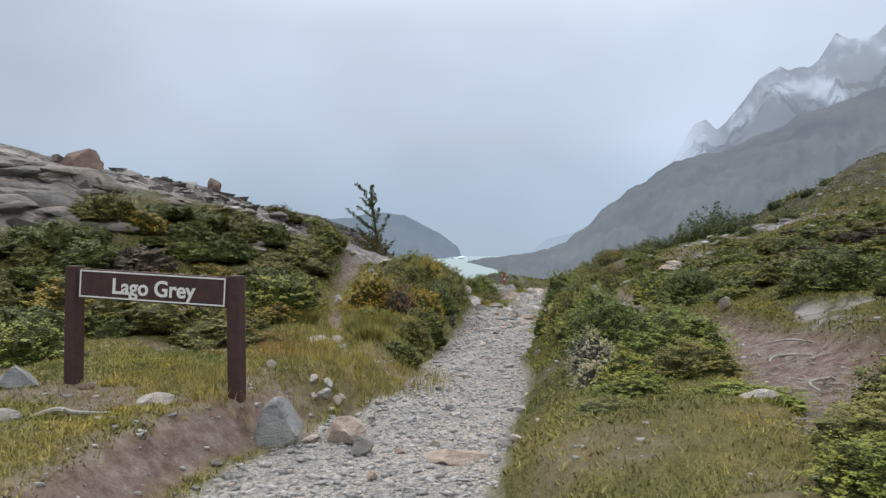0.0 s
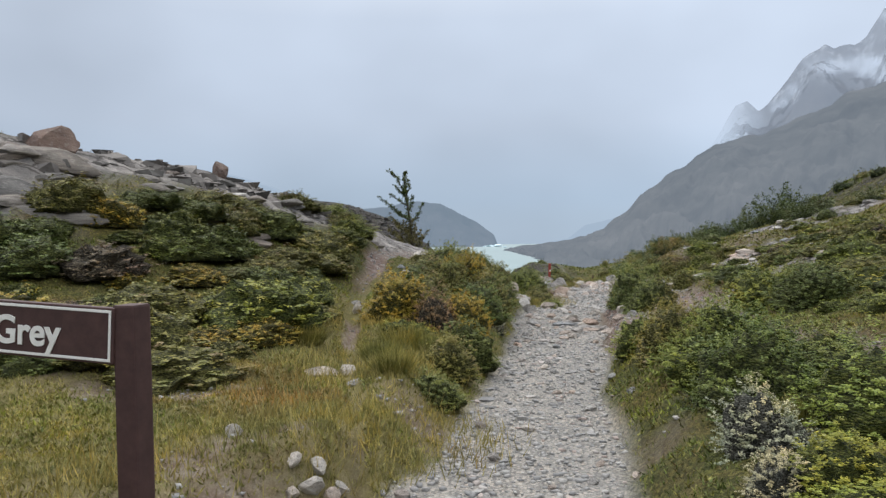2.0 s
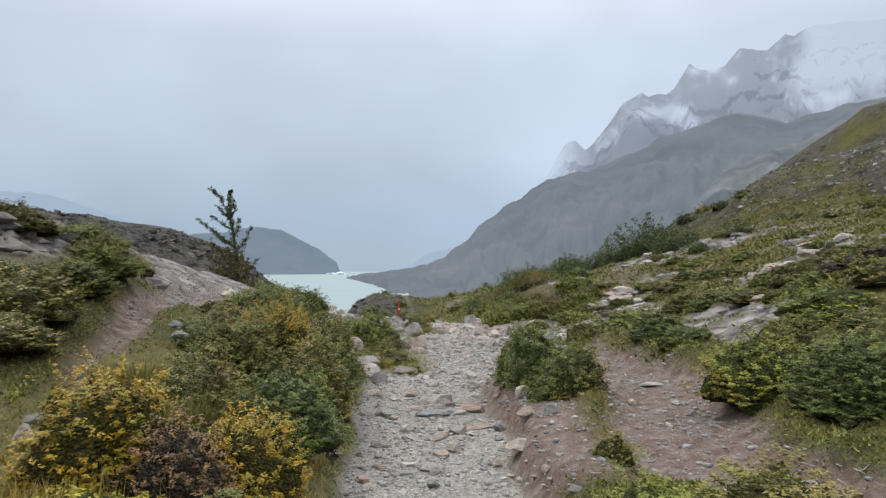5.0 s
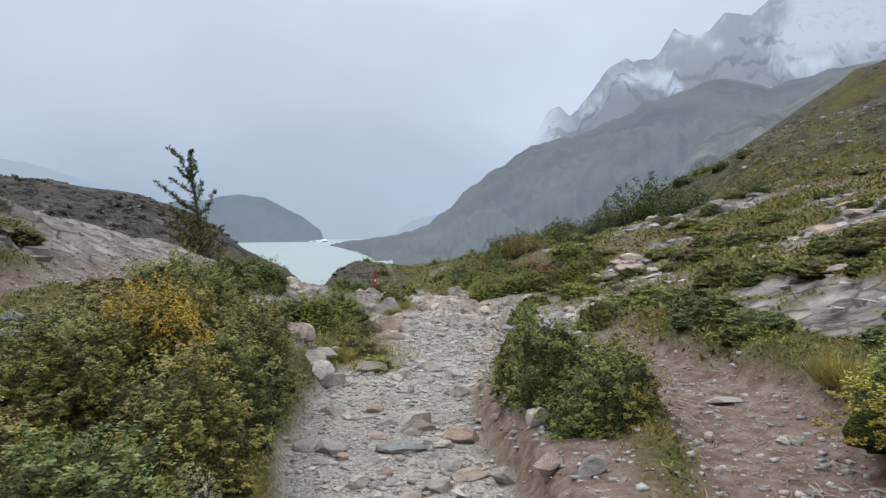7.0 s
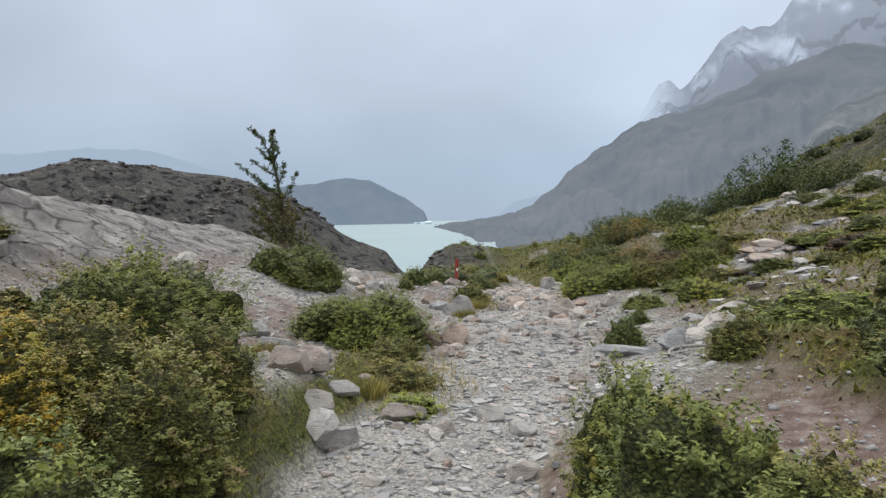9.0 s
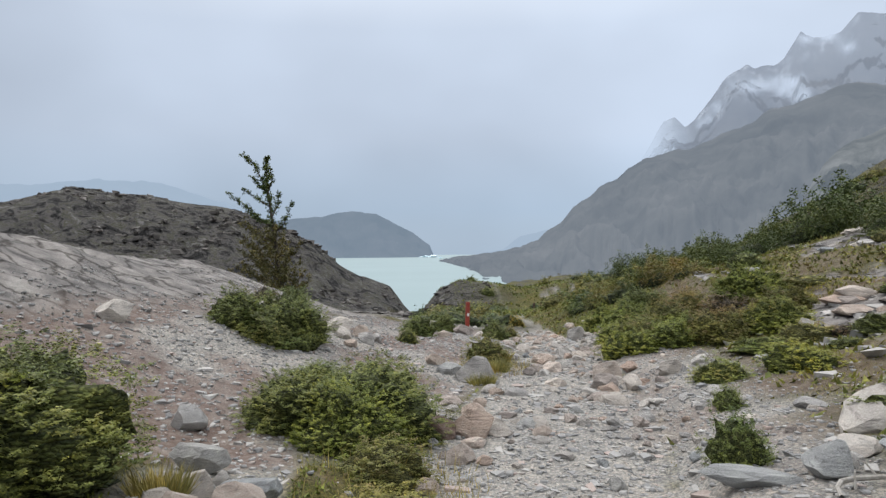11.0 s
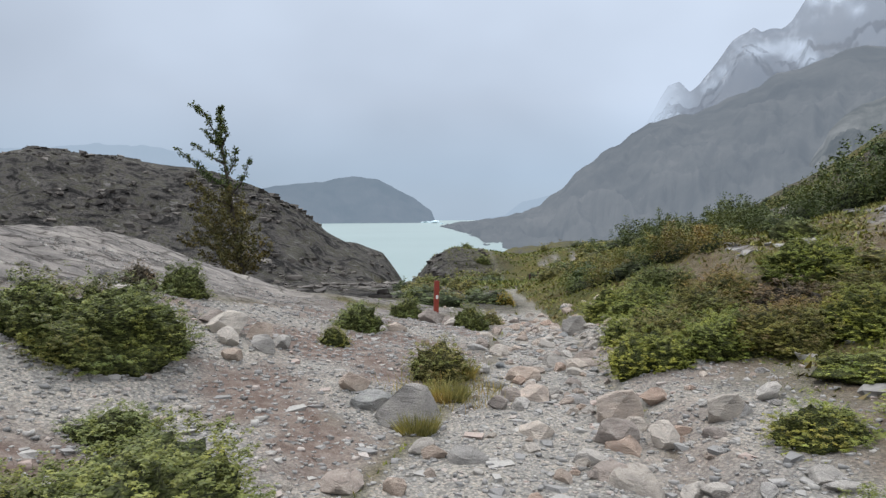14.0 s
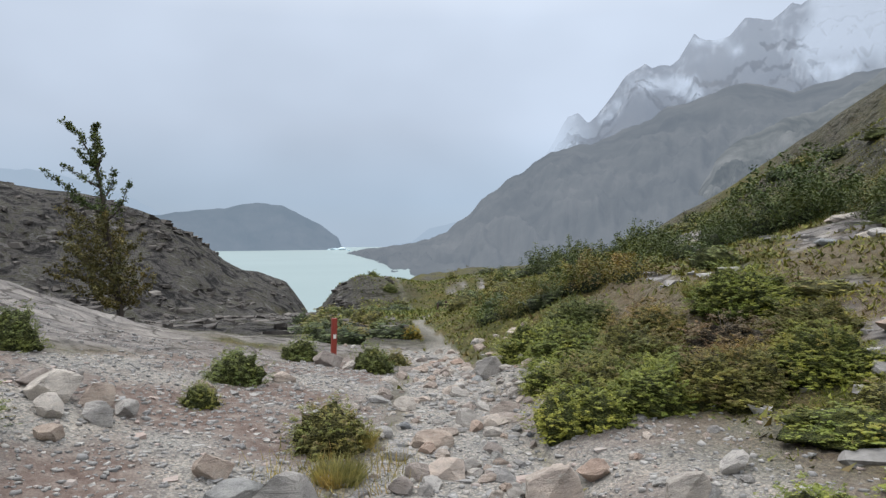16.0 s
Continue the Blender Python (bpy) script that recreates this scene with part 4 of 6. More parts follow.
for k, (x, y) in enumerate(((-1.5, 15.9), (-1.3, 16.15), (-1.65, 16.4), (-1.1, 16.5))):
    stone(x, y, 0.26, 0.18, 0.1, "white" if k % 2 else "blue", 35 * k, 0.3, group="flat stones on the foot track")
# along the right side
stone(3.83, 9.56, 0.2, 0.16, 0.17, "warm", 15, 0.2, "pale pinkish stone resting on low heath")
stone(2.12, 4.75, 0.28, 0.14, 0.09, "white", -10, 0.3)
stone(2.35, 5.2, 0.14, 0.11, 0.09, "white", 20, 0.3)
stone(2.15, 14.35, 0.3, 0.22, 0.18, "warm", 60, 0.3)
stone(2.25, 13.9, 0.2, 0.15, 0.12, "grey", 20, 0.3)
stone(3.98, 15.3, 0.32, 0.18, 0.06, "white", -15, 0.1, "thin pale flake of stone on the side track")
stone(3.4, 14.6, 0.15, 0.1, 0.08, "white", 30, 0.2)
stone(3.75, 14.3, 0.13, 0.08, 0.06, "white", 70, 0.2)
# in and beside the gravel trail
stone(0.82, 18.2, 0.3, 0.46, 0.22, "white", 25, 0.3, "pale elongated stone at the trail edge")
stone(0.75, 18.6, 0.3, 0.25, 0.22, "white", 0, 0.3)
stone(0.6, 19.3, 0.32, 0.28, 0.28, "warm", 30, 0.3)
stone(0.95, 18.25, 0.36, 0.25, 0.2, "grey", 30, 0.35)
stone(1.6, 16.4, 0.38, 0.32, 0.24, "grey", 20, 0.35, "rounded grey rock in the middle of the trail", name="rock")
stone(1.4, 15.7, 0.34, 0.24, 0.13, "blue", -20, 0.35)
stone(1.95, 15.9, 0.3, 0.26, 0.2, "warm", 10, 0.35)
stone(1.7, 15.2, 0.3, 0.2, 0.12, "grey", 60, 0.35)
stone(1.0, 15.0, 0.2, 0.16, 0.12, "white", 15, 0.35)
stone(2.35, 15.2, 0.24, 0.2, 0.2, "white", 5, 0.3)
stone(1.85, 13.5, 0.34, 0.26, 0.08, "grey", 15, 0.4)
stone(1.5, 18.9, 0.4, 0.26, 0.22, "warm", 15, 0.3)
stone(2.2, 18.8, 0.3, 0.2, 0.16, "white", -25, 0.3)
BETWEEN = "stones between the bushes"
stone(0.07, 20.45, 0.34, 0.28, 0.3, "blue", 15, 0.25, "dark blue-grey stone with pale top between bushes", group=BETWEEN)
stone(0.56, 19.85, 0.34, 0.3, 0.24, "blue", 60, 0.28, "smooth greenish-grey stone between the bushes", group=BETWEEN)
stone(0.50, 19.0, 0.36, 0.3, 0.34, "warm", 25, 0.28, "angular pink-white block between the bushes", group=BETWEEN)
stone(0.88, 19.2, 0.40, 0.26, 0.2, "white", 10, 0.3, "long pale stone half covered by plants", group=BETWEEN)
stone(0.28, 20.2, 0.14, 0.12, 0.13, "white", 10, 0.25, group=BETWEEN)
stone(0.62, 19.6, 0.11, 0.1, 0.1, "white", 40, 0.25, group=BETWEEN)
stone(0.22, 19.8, 0.28, 0.24, 0.18, "grey", 70, 0.3, group=BETWEEN)
stone(0.15, 19.4, 0.24, 0.2, 0.16, "grey", 20, 0.3, group=BETWEEN)
stone(4.95, 20.15, 0.75, 0.4, 0.16, "blue", 35, 0.25, "layered blue-white slab leaning on the slope", name="rock", tip=12)
stone(4.7, 20.4, 0.5, 0.3, 0.12, "white", 30, 0.2, "thin pale flake on the layered slab", name="rock", tip=10)
stone(-0.37, 21.6, 0.36, 0.32, 0.3, "white", 20, 0.25, "rounded pale boulder on the gravel", name="boulder")
stone(1.78, 22.3, 0.36, 0.3, 0.3, "red", 10, 0.3, "rust-pink block at the foot of the bush", name="rock", variant=1)
stone(2.12, 22.35, 0.50, 0.34, 0.3, "warm", -10, 0.25, "brown rounded boulder beside the trail", name="boulder")
stone(1.95, 21.5, 0.24, 0.2, 0.2, "warm", 30, 0.3)
stone(2.7, 22.6, 0.2, 0.26, 0.14, "blue", 30, 0.3, "blue-grey slate block on the gravel")
stone(2.4, 25.2, 0.58, 0.42, 0.42, "grey", -25, 0.3, "angular grey rock beside dry grass", name="rock", variant=0)
stone(2.05, 25.55, 0.34, 0.28, 0.26, "blue", 20, 0.3, "blue-grey rock beside dry grass", name="rock")
stone(1.85, 25.9, 0.32, 0.24, 0.24, "warm", 5, 0.3)
stone(2.5, 24.5, 0.28, 0.2, 0.14, "grey", 35, 0.3)
stone(3.2, 25.7, 0.24, 0.2, 0.15, "warm", 10, 0.3)
stone(4.2, 25.3, 0.56, 0.44, 0.34, "grey", 30, 0.3, "large rounded grey boulder at the trail edge", name="boulder")
stone(4.65, 25.6, 0.36, 0.3, 0.2, "warm", 60, 0.34, "rust-tinged rock at the trail edge", name="rock")
stone(4.0, 24.6, 0.34, 0.26, 0.24, "warm", 15, 0.3)
stone(4.35, 24.5, 0.34, 0.26, 0.22, "white", 75, 0.3)
stone(4.9, 24.7, 0.44, 0.3, 0.24, "grey", 25, 0.3)
stone(5.42, 25.0, 0.24, 0.2, 0.17, "white", 15, 0.2)
stone(5.3, 28.9, 0.3, 0.3, 0.34, "grey", 15, 0.25, "upright grey stone against the heath", name="rock")
stone(5.0, 30.6, 0.5, 0.4, 0.4, "grey", 20, 0.3, name="rock", label="weathered grey rock beside the trail")
for k, (x, y, s, c) in enumerate(((0.25, 27.3, 0.58, "white"), (0.62, 27.4, 0.44, "grey"), (0.4, 26.9, 0.4, "white"), (0.75, 26.95, 0.4, "white"), (0.05, 27.6, 0.42, "warm"), (0.9, 27.3, 0.34, "white"), (-0.2, 26.6, 0.42, "white"), (0.55, 26.4, 0.3, "white"), (-0.85, 27.1, 0.6, "white"), (-0.4, 25.9, 0.4, "white"), (1.35, 28.6, 0.3, "white"))):
    s *= 0.74
    stone(x, y, s * 1.2, s * 0.85, s * 0.7, "warm" if k % 3 == 1 else c, 53 * k, 0.28, "angular pale block in a rock pile on the gravel", group="pale rock pile", name="rock")
stone(-1.95, 23.8, 0.45, 0.34, 0.28, "white", 20, 0.3, "pale grey rock on the gravel below the slab", name="rock")
# slabs to the right, by the fallen wood
stone(5.6, 21.2, 1.7, 0.8, 0.5, "grey", 32, 0.5, "long smooth pale slab lying on the slope", name="boulder", variant=2)
stone(3.75, 20.05, 0.55, 0.3, 0.16, "blue", -10, 0.3, "flat blue-grey slab beside the trail", name="rock")
stone(4.25, 20.0, 0.36, 0.34, 0.3, "blue", 40, 0.3, "broken blue-white block beside the fallen wood", name="rock")
# by the marker post
stone(2.72, 32.45, 0.52, 0.4, 0.34, "warm", 10, 0.25, "brown rock at the foot of the marker post", name="rock")
stone(3.05, 32.2, 0.24, 0.2, 0.18, "white", 30, 0.25)
# boulders on the rocky ridge
stone(-7.3, 14.3, 0.95, 0.75, 0.6, "red", 70, 0.45, "rounded rust-brown boulder on the rocky ridge", name="boulder", variant=2)
stone(-5.93, 18.3, 0.36, 0.3, 0.42, "red", 0, 0.12, "dark red-brown block standing on the ridge", name="boulder")
rr = random.Random(5)
CREST = [Vector(p) for p in RIDGE[2:6]]
for k in range(100):
    t = rr.random() * 2.999
    a, b = CREST[int(t)], CREST[int(t) + 1]
    p, q = a.lerp(b, t - int(t)), (b - a).normalized()
    off = rr.uniform(0.5, 3.6)
    x, y = p.x + q.y * off, p.y - q.x * off
    s = rr.choice((0.25, 0.35, 0.5, 0.7, 0.9)) * (0.5 if y > 14.5 else 0.9)
    stone(x, y, s * 1.7, s * 0.9, s * 0.5, "ledge", 42 + rr.uniform(-25, 25), 0.74, "weathered dark grey ledge block on the rocky ridge", group="ledge blocks of the ridge", name="rock", tip=rr.uniform(-14, 14))
for k in range(330):
    x, y = (rr.uniform(6.5, 13), rr.uniform(9, 30)) if k < 90 else (rr.uniform(7, 21), rr.uniform(16, 42))
    s = rr.choice((0.2, 0.28, 0.35, 0.5))
    if look_up(x, y, c_rock) > 0.25:
        stone(x, y, s * 1.5, s, s * 0.5, rr.choice(("grey", "warm", "white", "blue")), rr.uniform(0, 180), 0.35, "angular grey stone on the scree patch", group="scree on the slope")
# loose cobbles of the trail
for k in range(300):
    y = rr.uniform(3.4, 33) if k < 150 else rr.uniform(19.5, 33)
    el, er = np.interp(y, TRAIL_Y, TRAIL_L), np.interp(y, TRAIL_Y, TRAIL_R)
    x = rr.uniform(el - 0.1, er + 0.2) if k < 215 or y < 20 else rr.uniform(er - 1.6, er + 1.3)
    s = rr.uniform(0.06, 0.12) if y < 20 else 0.065 + 0.15 * rr.random() ** 2
    if y > 17 and abs(x - np.interp(y, [14.9, 16.8, 19.2, 20.6], [1.66, 1.61, 2.46, 2.66])) < 0.3 and y < 21.5:
        s *= 0.5
    stone(x, y, s * 1.25, s, s * 0.7, rr.choice(("grey", "grey", "warm", "warm", "white", "white", "blue")), rr.uniform(0, 180), 0.35, group="loose cobbles of the trail", name="cobble", label="angular grey cobble lying loose on the trail")


for k in range(55):
    y = rr.uniform(13.2, 18.6)
    x = rr.uniform(np.interp(y, TRAIL_Y, TRAIL_L) + 0.1, np.interp(y, TRAIL_Y, TRAIL_R))
    s = 0.08 + 0.15 * rr.random() ** 1.6
    stone(x, y, s * 1.3, s, s * rr.uniform(0.45, 0.75), rr.choice(("warm", "white", "grey", "blue", "grey", "white")), rr.uniform(0, 180), 0.38, "angular grey or pale rock bedded in the gravel trail", group="rocks of the stony trail", name="trail_rock")
for k in range(240):
    y = rr.uniform(21.5, 36)
    er = np.interp(y, TRAIL_Y, TRAIL_R)
    x = er + rr.gauss(-0.4, 0.85)
    s = 0.08 + 0.24 * rr.random() ** 2.2
    stone(x, y, s * 1.35, s, s * rr.uniform(0.45, 0.75), rr.choice(("warm", "white", "grey", "grey", "warm", "white")), rr.uniform(0, 180), 0.36, "angular pinkish-grey rock bedded in the stony trail", group="rocks of the stony trail", name="trail_rock")


# gravel: too many to count
def pebbles(count, seed):
    r = np.random.default_rng(seed)
    unit = np.array([(a, b, c) for a in (-0.42, 0.42) for b in (-0.42, 0.42) for c in (-0.42, 0.42)])
    quad = ((0, 1, 3, 2), (4, 6, 7, 5), (0, 4, 5, 1), (2, 3, 7, 6), (0, 2, 6, 4), (1, 5, 7, 3))
    tri = np.array([t for a, b, c, d in quad for t in ((a, b, c), (a, c, d))])
    y = 3.2 + 30 * r.random(count * 3) ** 1.25
    x = r.uniform(-3.2, 6.6, count * 3)
    _, gr, so, ro, dk = land(x, y)
    want = gr + np.where(y < 8, 0.1, 0.55) * so
    keep = r.random(len(x)) < want
    x, y = x[keep][:count], y[keep][:count]
    z = land(x, y)[0]
    n = len(x)
    s = np.where(y < 19, 0.012 + 0.038 * r.random(n) ** 3.5, 0.011 + 0.030 * r.random(n) ** 4 + 0.03 * r.random(n) ** 6)
    sc = np.stack([s * r.uniform(0.9, 1.6, n), s * r.uniform(0.8, 1.2, n), s * r.uniform(0.45, 0.8, n)], 1)
    a = r.uniform(0, 6.28, n)
    P = (unit[None] + r.uniform(-0.24, 0.24, (n, 8, 3))) * sc[:, None]
    ca, sa = np.cos(a)[:, None], np.sin(a)[:, None]
    X = P[..., 0] * ca - P[..., 1] * sa + x[:, None]
    Y = P[..., 0] * sa + P[..., 1] * ca + y[:, None]
    Zc = P[..., 2] + z[:, None] + 0.12 * sc[:, 2:3]
    co = np.stack([X, Y, Zc], -1).reshape(-1, 3)
    f = (tri[None] + (np.arange(n) * len(unit))[:, None, None]).reshape(-1, 3)
    me = bpy.data.meshes.new("gravel")
    me.vertices.add(len(co))
    me.vertices.foreach_set("co", co.astype(np.float32).ravel())
    me.loops.add(f.size)
    me.loops.foreach_set("vertex_index", f.ravel().astype(np.int32))
    me.polygons.add(len(f))
    me.polygons.foreach_set("loop_start", np.arange(0, f.size, 3, dtype=np.int32))
    me.update(calc_edges=True)
    me.materials.append(PEBBLE)
    return tagged(new("gravel", me), "loose grey gravel covering the trodden trail", "gravel", kind="stuff")


pebbles(32000, 3)


# broken rock on the dark hills and pale scree on the slope
def rubble(count, seed, bearing, reach, size, mat, label, want):
    r = np.random.default_rng(seed)
    unit = np.array([(a, b, c) for a in (-0.45, 0.45) for b in (-0.45, 0.45) for c in (-0.45, 0.45)])
    quad = ((0, 1, 3, 2), (4, 6, 7, 5), (0, 4, 5, 1), (2, 3, 7, 6), (0, 2, 6, 4), (1, 5, 7, 3))
    tri = np.array([t for a, b, c, d in quad for t in ((a, b, c), (a, c, d))])
    az, d = np.radians(r.uniform(*bearing, count * 6)), reach[0] + (reach[1] - reach[0]) * r.random(count * 6) ** 0.7
    x, y = EYE_AT[0] + d * np.sin(az), EYE_AT[1] + d * np.cos(az)
    z, gr, so, ro, dk = land(x, y)
    keep = want(x, y, gr, so, ro, dk)
    x, y, z = x[keep][:count], y[keep][:count], z[keep][:count]
    n = len(x)
    s = (size[0] + size[1] * r.random(n) ** 4)[:, None] * np.stack([r.uniform(0.9, 1.7, n), r.uniform(0.7, 1.1, n), r.uniform(0.35, 0.7, n)], 1)
    a = r.uniform(0, 6.28, n)[:, None]
    P = (unit[None] + r.uniform(-0.28, 0.28, (n, 8, 3))) * s[:, None]
    co = np.stack([P[..., 0] * np.cos(a) - P[..., 1] * np.sin(a) + x[:, None], P[..., 0] * np.sin(a) + P[..., 1] * np.cos(a) + y[:, None], P[..., 2] + z[:, None] - 0.1 * s[:, 2:3]], -1).reshape(-1, 3)
    f = (tri[None] + (np.arange(n) * 8)[:, None, None]).reshape(-1, 3)
    return tagged(new("rubble", mesh_from("rubble", co, f, mat)), label, "rubble", kind="stuff")


rubble(7500, 8, (-48, 10), (16, 82), (0.05, 0.5), RUBBLE, "dark broken rock strewn over the bare hill", lambda x, y, gr, so, ro, dk: (dk > 0.5) & (fbm(x * 0.3, y * 0.3, 4) > 0.0))
rubble(3400, 10, (-180, 180), (0, 19), (0.028, 0.075), PEBBLE, "angular small cobbles bedded in the trail", lambda x, y, gr, so, ro, dk: (gr > 0.6) & (y > 3))
rubble(2600, 12, (-140, -15), (5, 24), (0.03, 0.34), RIDGE_STONE, "broken grey stones lying on the rocky ridge", lambda x, y, gr, so, ro, dk: (ro > 0.5) & (x < -2.5) & (y < 20.5) & (fbm(x * 0.9, y * 0.9, 3) > -0.05))
rubble(5200, 9, (24, 140), (4, 44), (0.035, 0.2), SCREE, "pale scree strewn in streaks over the heath slope", lambda x, y, gr, so, ro, dk: (gr < 0.1) & ((ro > 0.3) | (fbm(x * 0.35 + 0.3 * y, y * 0.22 + 8, 4) > 0.11)) & (x > 5.8))


# the marker post
def marker_post(x, y, h, lean):
    root = empty("marker_post", pose(x, y, height(x, y), 0, lean, 15), "slim red-painted wooden marker post beside the trail", "post")
    part("pole", painted(bm_box(0.085, 0.085, h + 0.3, pose(0, 0, (h - 0.3) / 2), 0.01), "pole", POST_RED), root)
    part("band", painted(bm_box(0.09, 0.09, 0.06, pose(0, 0, h * 0.8), 0.003, 1), "band", POST_RED), root, label="raised red band")
    part("tag", painted(bm_box(0.05, 0.008, 0.07, pose(0.0, -0.05, h * 0.62), 0.002, 1), "tag", SIGN_WHITE), root, label="small pale tag")


marker_post(2.8, 32.6, 0.80, 2)


# two low stakes beside the trail further down
for x, y, h in ((7.75, 52.4, 0.5), (8.1, 52.2, 0.5)):
    stake = new("trail_stake", painted(bm_box(0.07, 0.07, h + 0.3, pose(0, 0, (h - 0.3) / 2), 0.01), "trail_stake", SIGN_BROWN))
    stake.matrix_basis = pose(x, y, height(x, y), 2, 3, 10)
    tagged(stake, "short brown wooden stake beside the far trail", "post", "stakes by the far trail")


# ---- plants ----
def unit_dirs(r, n, low=-0.05):
    z = r.uniform(low, 1, n)
    a = r.uniform(0, 2 * np.pi, n)
    q = np.sqrt(1 - np.clip(z, -1, 1) ** 2)
    return np.stack([q * np.cos(a), q * np.sin(a), z], 1)


def leaf_tris(r, p, out, length, width, face=0.55):
    """One pointed leaf at each p, its flat side turned roughly along out."""
    n = len(p)
    nrm = out / (np.linalg.norm(out, axis=1)[:, None] + 1e-9) + r.normal(0, face, (n, 3))
    nrm /= np.linalg.norm(nrm, axis=1)[:, None] + 1e-9
    d = np.cross(nrm, r.normal(0, 1, (n, 3)) + np.array([0, 0, 0.2]))
    d /= np.linalg.norm(d, axis=1)[:, None] + 1e-9
    s = np.cross(d, nrm)
    L = length * r.uniform(0.6, 1.3, n)[:, None]
    W = width * r.uniform(0.7, 1.2, n)[:, None]
    return np.stack([p - s * W * 0.5 - d * L * 0.4, p + s * W * 0.5 - d * L * 0.4, p + d * L * 0.6], 1).reshape(-1, 3)


def lumps(seed, d):
    """Uneven outline of a bush, as a factor on its radius."""
    k = seed * 3.1
    return 0.97 + 0.55 * fbm(d[:, 0] * 1.7 + k, d[:, 1] * 1.7 + d[:, 2] * 1.3 + k, 2) + 0.42 * fbm(d[:, 0] * 4.2 + k, d[:, 1] * 4.2 - d[:, 2] * 4, 2) + 0.28 * fbm(d[:, 0] * 9 + d[:, 2] * 5, d[:, 1] * 9 - d[:, 2] * 7 + k, 2)


def bush_crown(seed, leaves, mat, size=0.05, sprigs=110, tall=False):
    """Foliage of a bush one metre wide and one metre high: leafy sprigs that point outwards and up."""
    r = np.random.default_rng(seed)
    d = unit_dirs(r, sprigs)
    rad = 0.95 * lumps(seed, d) * r.uniform(0.84, 1.06, sprigs)
    if tall:
        rad *= 1 + 0.35 * r.random(sprigs) ** 3
    tip = d * rad[:, None] * np.array([0.5, 0.5, 1.0])
    axis = d + np.array([0, 0, 0.25]) + r.normal(0, 0.3, (sprigs, 3))
    axis /= np.linalg.norm(axis, axis=1)[:, None]
    who = r.integers(0, sprigs, leaves)
    run = r.random(leaves) ** 0.8
    reach = 1.15 / math.sqrt(sprigs)
    off = r.normal(0, 1, (leaves, 3))
    off /= np.linalg.norm(off, axis=1)[:, None]
    off *= (reach * (0.3 + 0.42 * run) * np.sqrt(r.random(leaves)))[:, None]
    p = tip[who] - axis[who] * (run * reach * 1.5)[:, None] + off
    p[:, 2] = np.maximum(p[:, 2], 0.0)
    co = leaf_tris(r, p, off / reach + axis[who] * 0.5 + np.array([0, 0, 0.2]), size, size * 0.62, 0.4)
    return soup("crown", co, 3, mat)


def shoots_crown(seed, leaves, mat, size=0.05, count=26):
    """Foliage of a shrub one metre wide and high, on upright shoots that splay from its foot."""
    r = np.random.default_rng(seed)
    a = r.uniform(0, 2 * np.pi, count)
    q = np.sqrt(r.random(count))
    foot = np.stack([0.26 * q * np.cos(a), 0.26 * q * np.sin(a), np.zeros(count)], 1)
    top = np.stack([0.50 * q * np.cos(a), 0.50 * q * np.sin(a), (1.05 - 0.45 * q ** 2) * r.uniform(0.7, 1.15, count)], 1)
    who = r.integers(0, count, leaves)
    t = 1 - 0.85 * r.random(leaves) ** 1.35
    spread_at = 0.028 + 0.085 * (1 - t)
    p = foot[who] + (top - foot)[who] * t[:, None] + r.normal(0, 1, (leaves, 3)) * spread_at[:, None] * np.array([1, 1, 0.8])
    p[:, 2] = np.maximum(p[:, 2], 0.02)
    return soup("crown", leaf_tris(r, p, r.normal(0, 1, (leaves, 3)) + np.array([0, 0, 0.7]), size, size * 0.66), 3, mat)


def bush_core(seed, mat, scale=0.82, sub=3):
    """The close inner foliage, knobbly with sprigs."""
    bm = bmesh.new()
    bmesh.ops.create_icosphere(bm, subdivisions=sub, radius=1.0)
    d = np.array([v.co[:] for v in bm.verts])
    f = lumps(seed, d / np.linalg.norm(d, axis=1)[:, None])
    off = Vector((seed * 0.7, seed * 1.3, 0))
    for v, k in zip(bm.verts, f):
        knob = 1 + 0.12 * noise.noise(v.co * 6 + off) + 0.05 * noise.noise(v.co * 13 + off)
        v.co = Vector((v.co.x * 0.5, v.co.y * 0.5, max(v.co.z, -0.15))) * k * scale * knob
    me = painted(bm, "inner_foliage", mat)
    me.polygons.foreach_set("use_smooth", np.ones(len(me.polygons), bool))
    return me


def twigs(seed, count, mat, spread_to=1.0):
    """Bare forked sticks that stand out of a bush."""
    r = np.random.default_rng(seed)
    co = []
    for k in range(count):
        d = unit_dirs(r, 1, 0.1)[0]
        a, b = d * 0.3 * np.array([0.5, 0.5, 1]), d * np.array([0.5, 0.5, 1.0]) * r.uniform(0.9, 1.12) * spread_to
        s = np.cross(d, r.normal(0, 1, 3))
        s = s / np.linalg.norm(s) * 0.006
        q = np.cross(d, s)
        for e in (s, q):
            co += [a - e, a + e, b]
    return soup("twigs", np.array(co), 3, mat)


KINDS, SLOPE_KINDS = {}, {}
for i, key in enumerate(("dark", "olive", "bright", "yellow", "brown", "grey")):
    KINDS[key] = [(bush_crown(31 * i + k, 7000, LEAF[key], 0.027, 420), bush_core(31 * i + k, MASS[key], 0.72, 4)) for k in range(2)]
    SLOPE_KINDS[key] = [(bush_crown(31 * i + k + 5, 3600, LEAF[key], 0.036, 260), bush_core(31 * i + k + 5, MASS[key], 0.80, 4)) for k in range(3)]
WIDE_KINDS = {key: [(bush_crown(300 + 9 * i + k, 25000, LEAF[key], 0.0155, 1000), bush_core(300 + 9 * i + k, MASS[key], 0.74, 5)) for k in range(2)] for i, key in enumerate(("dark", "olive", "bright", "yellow"))}
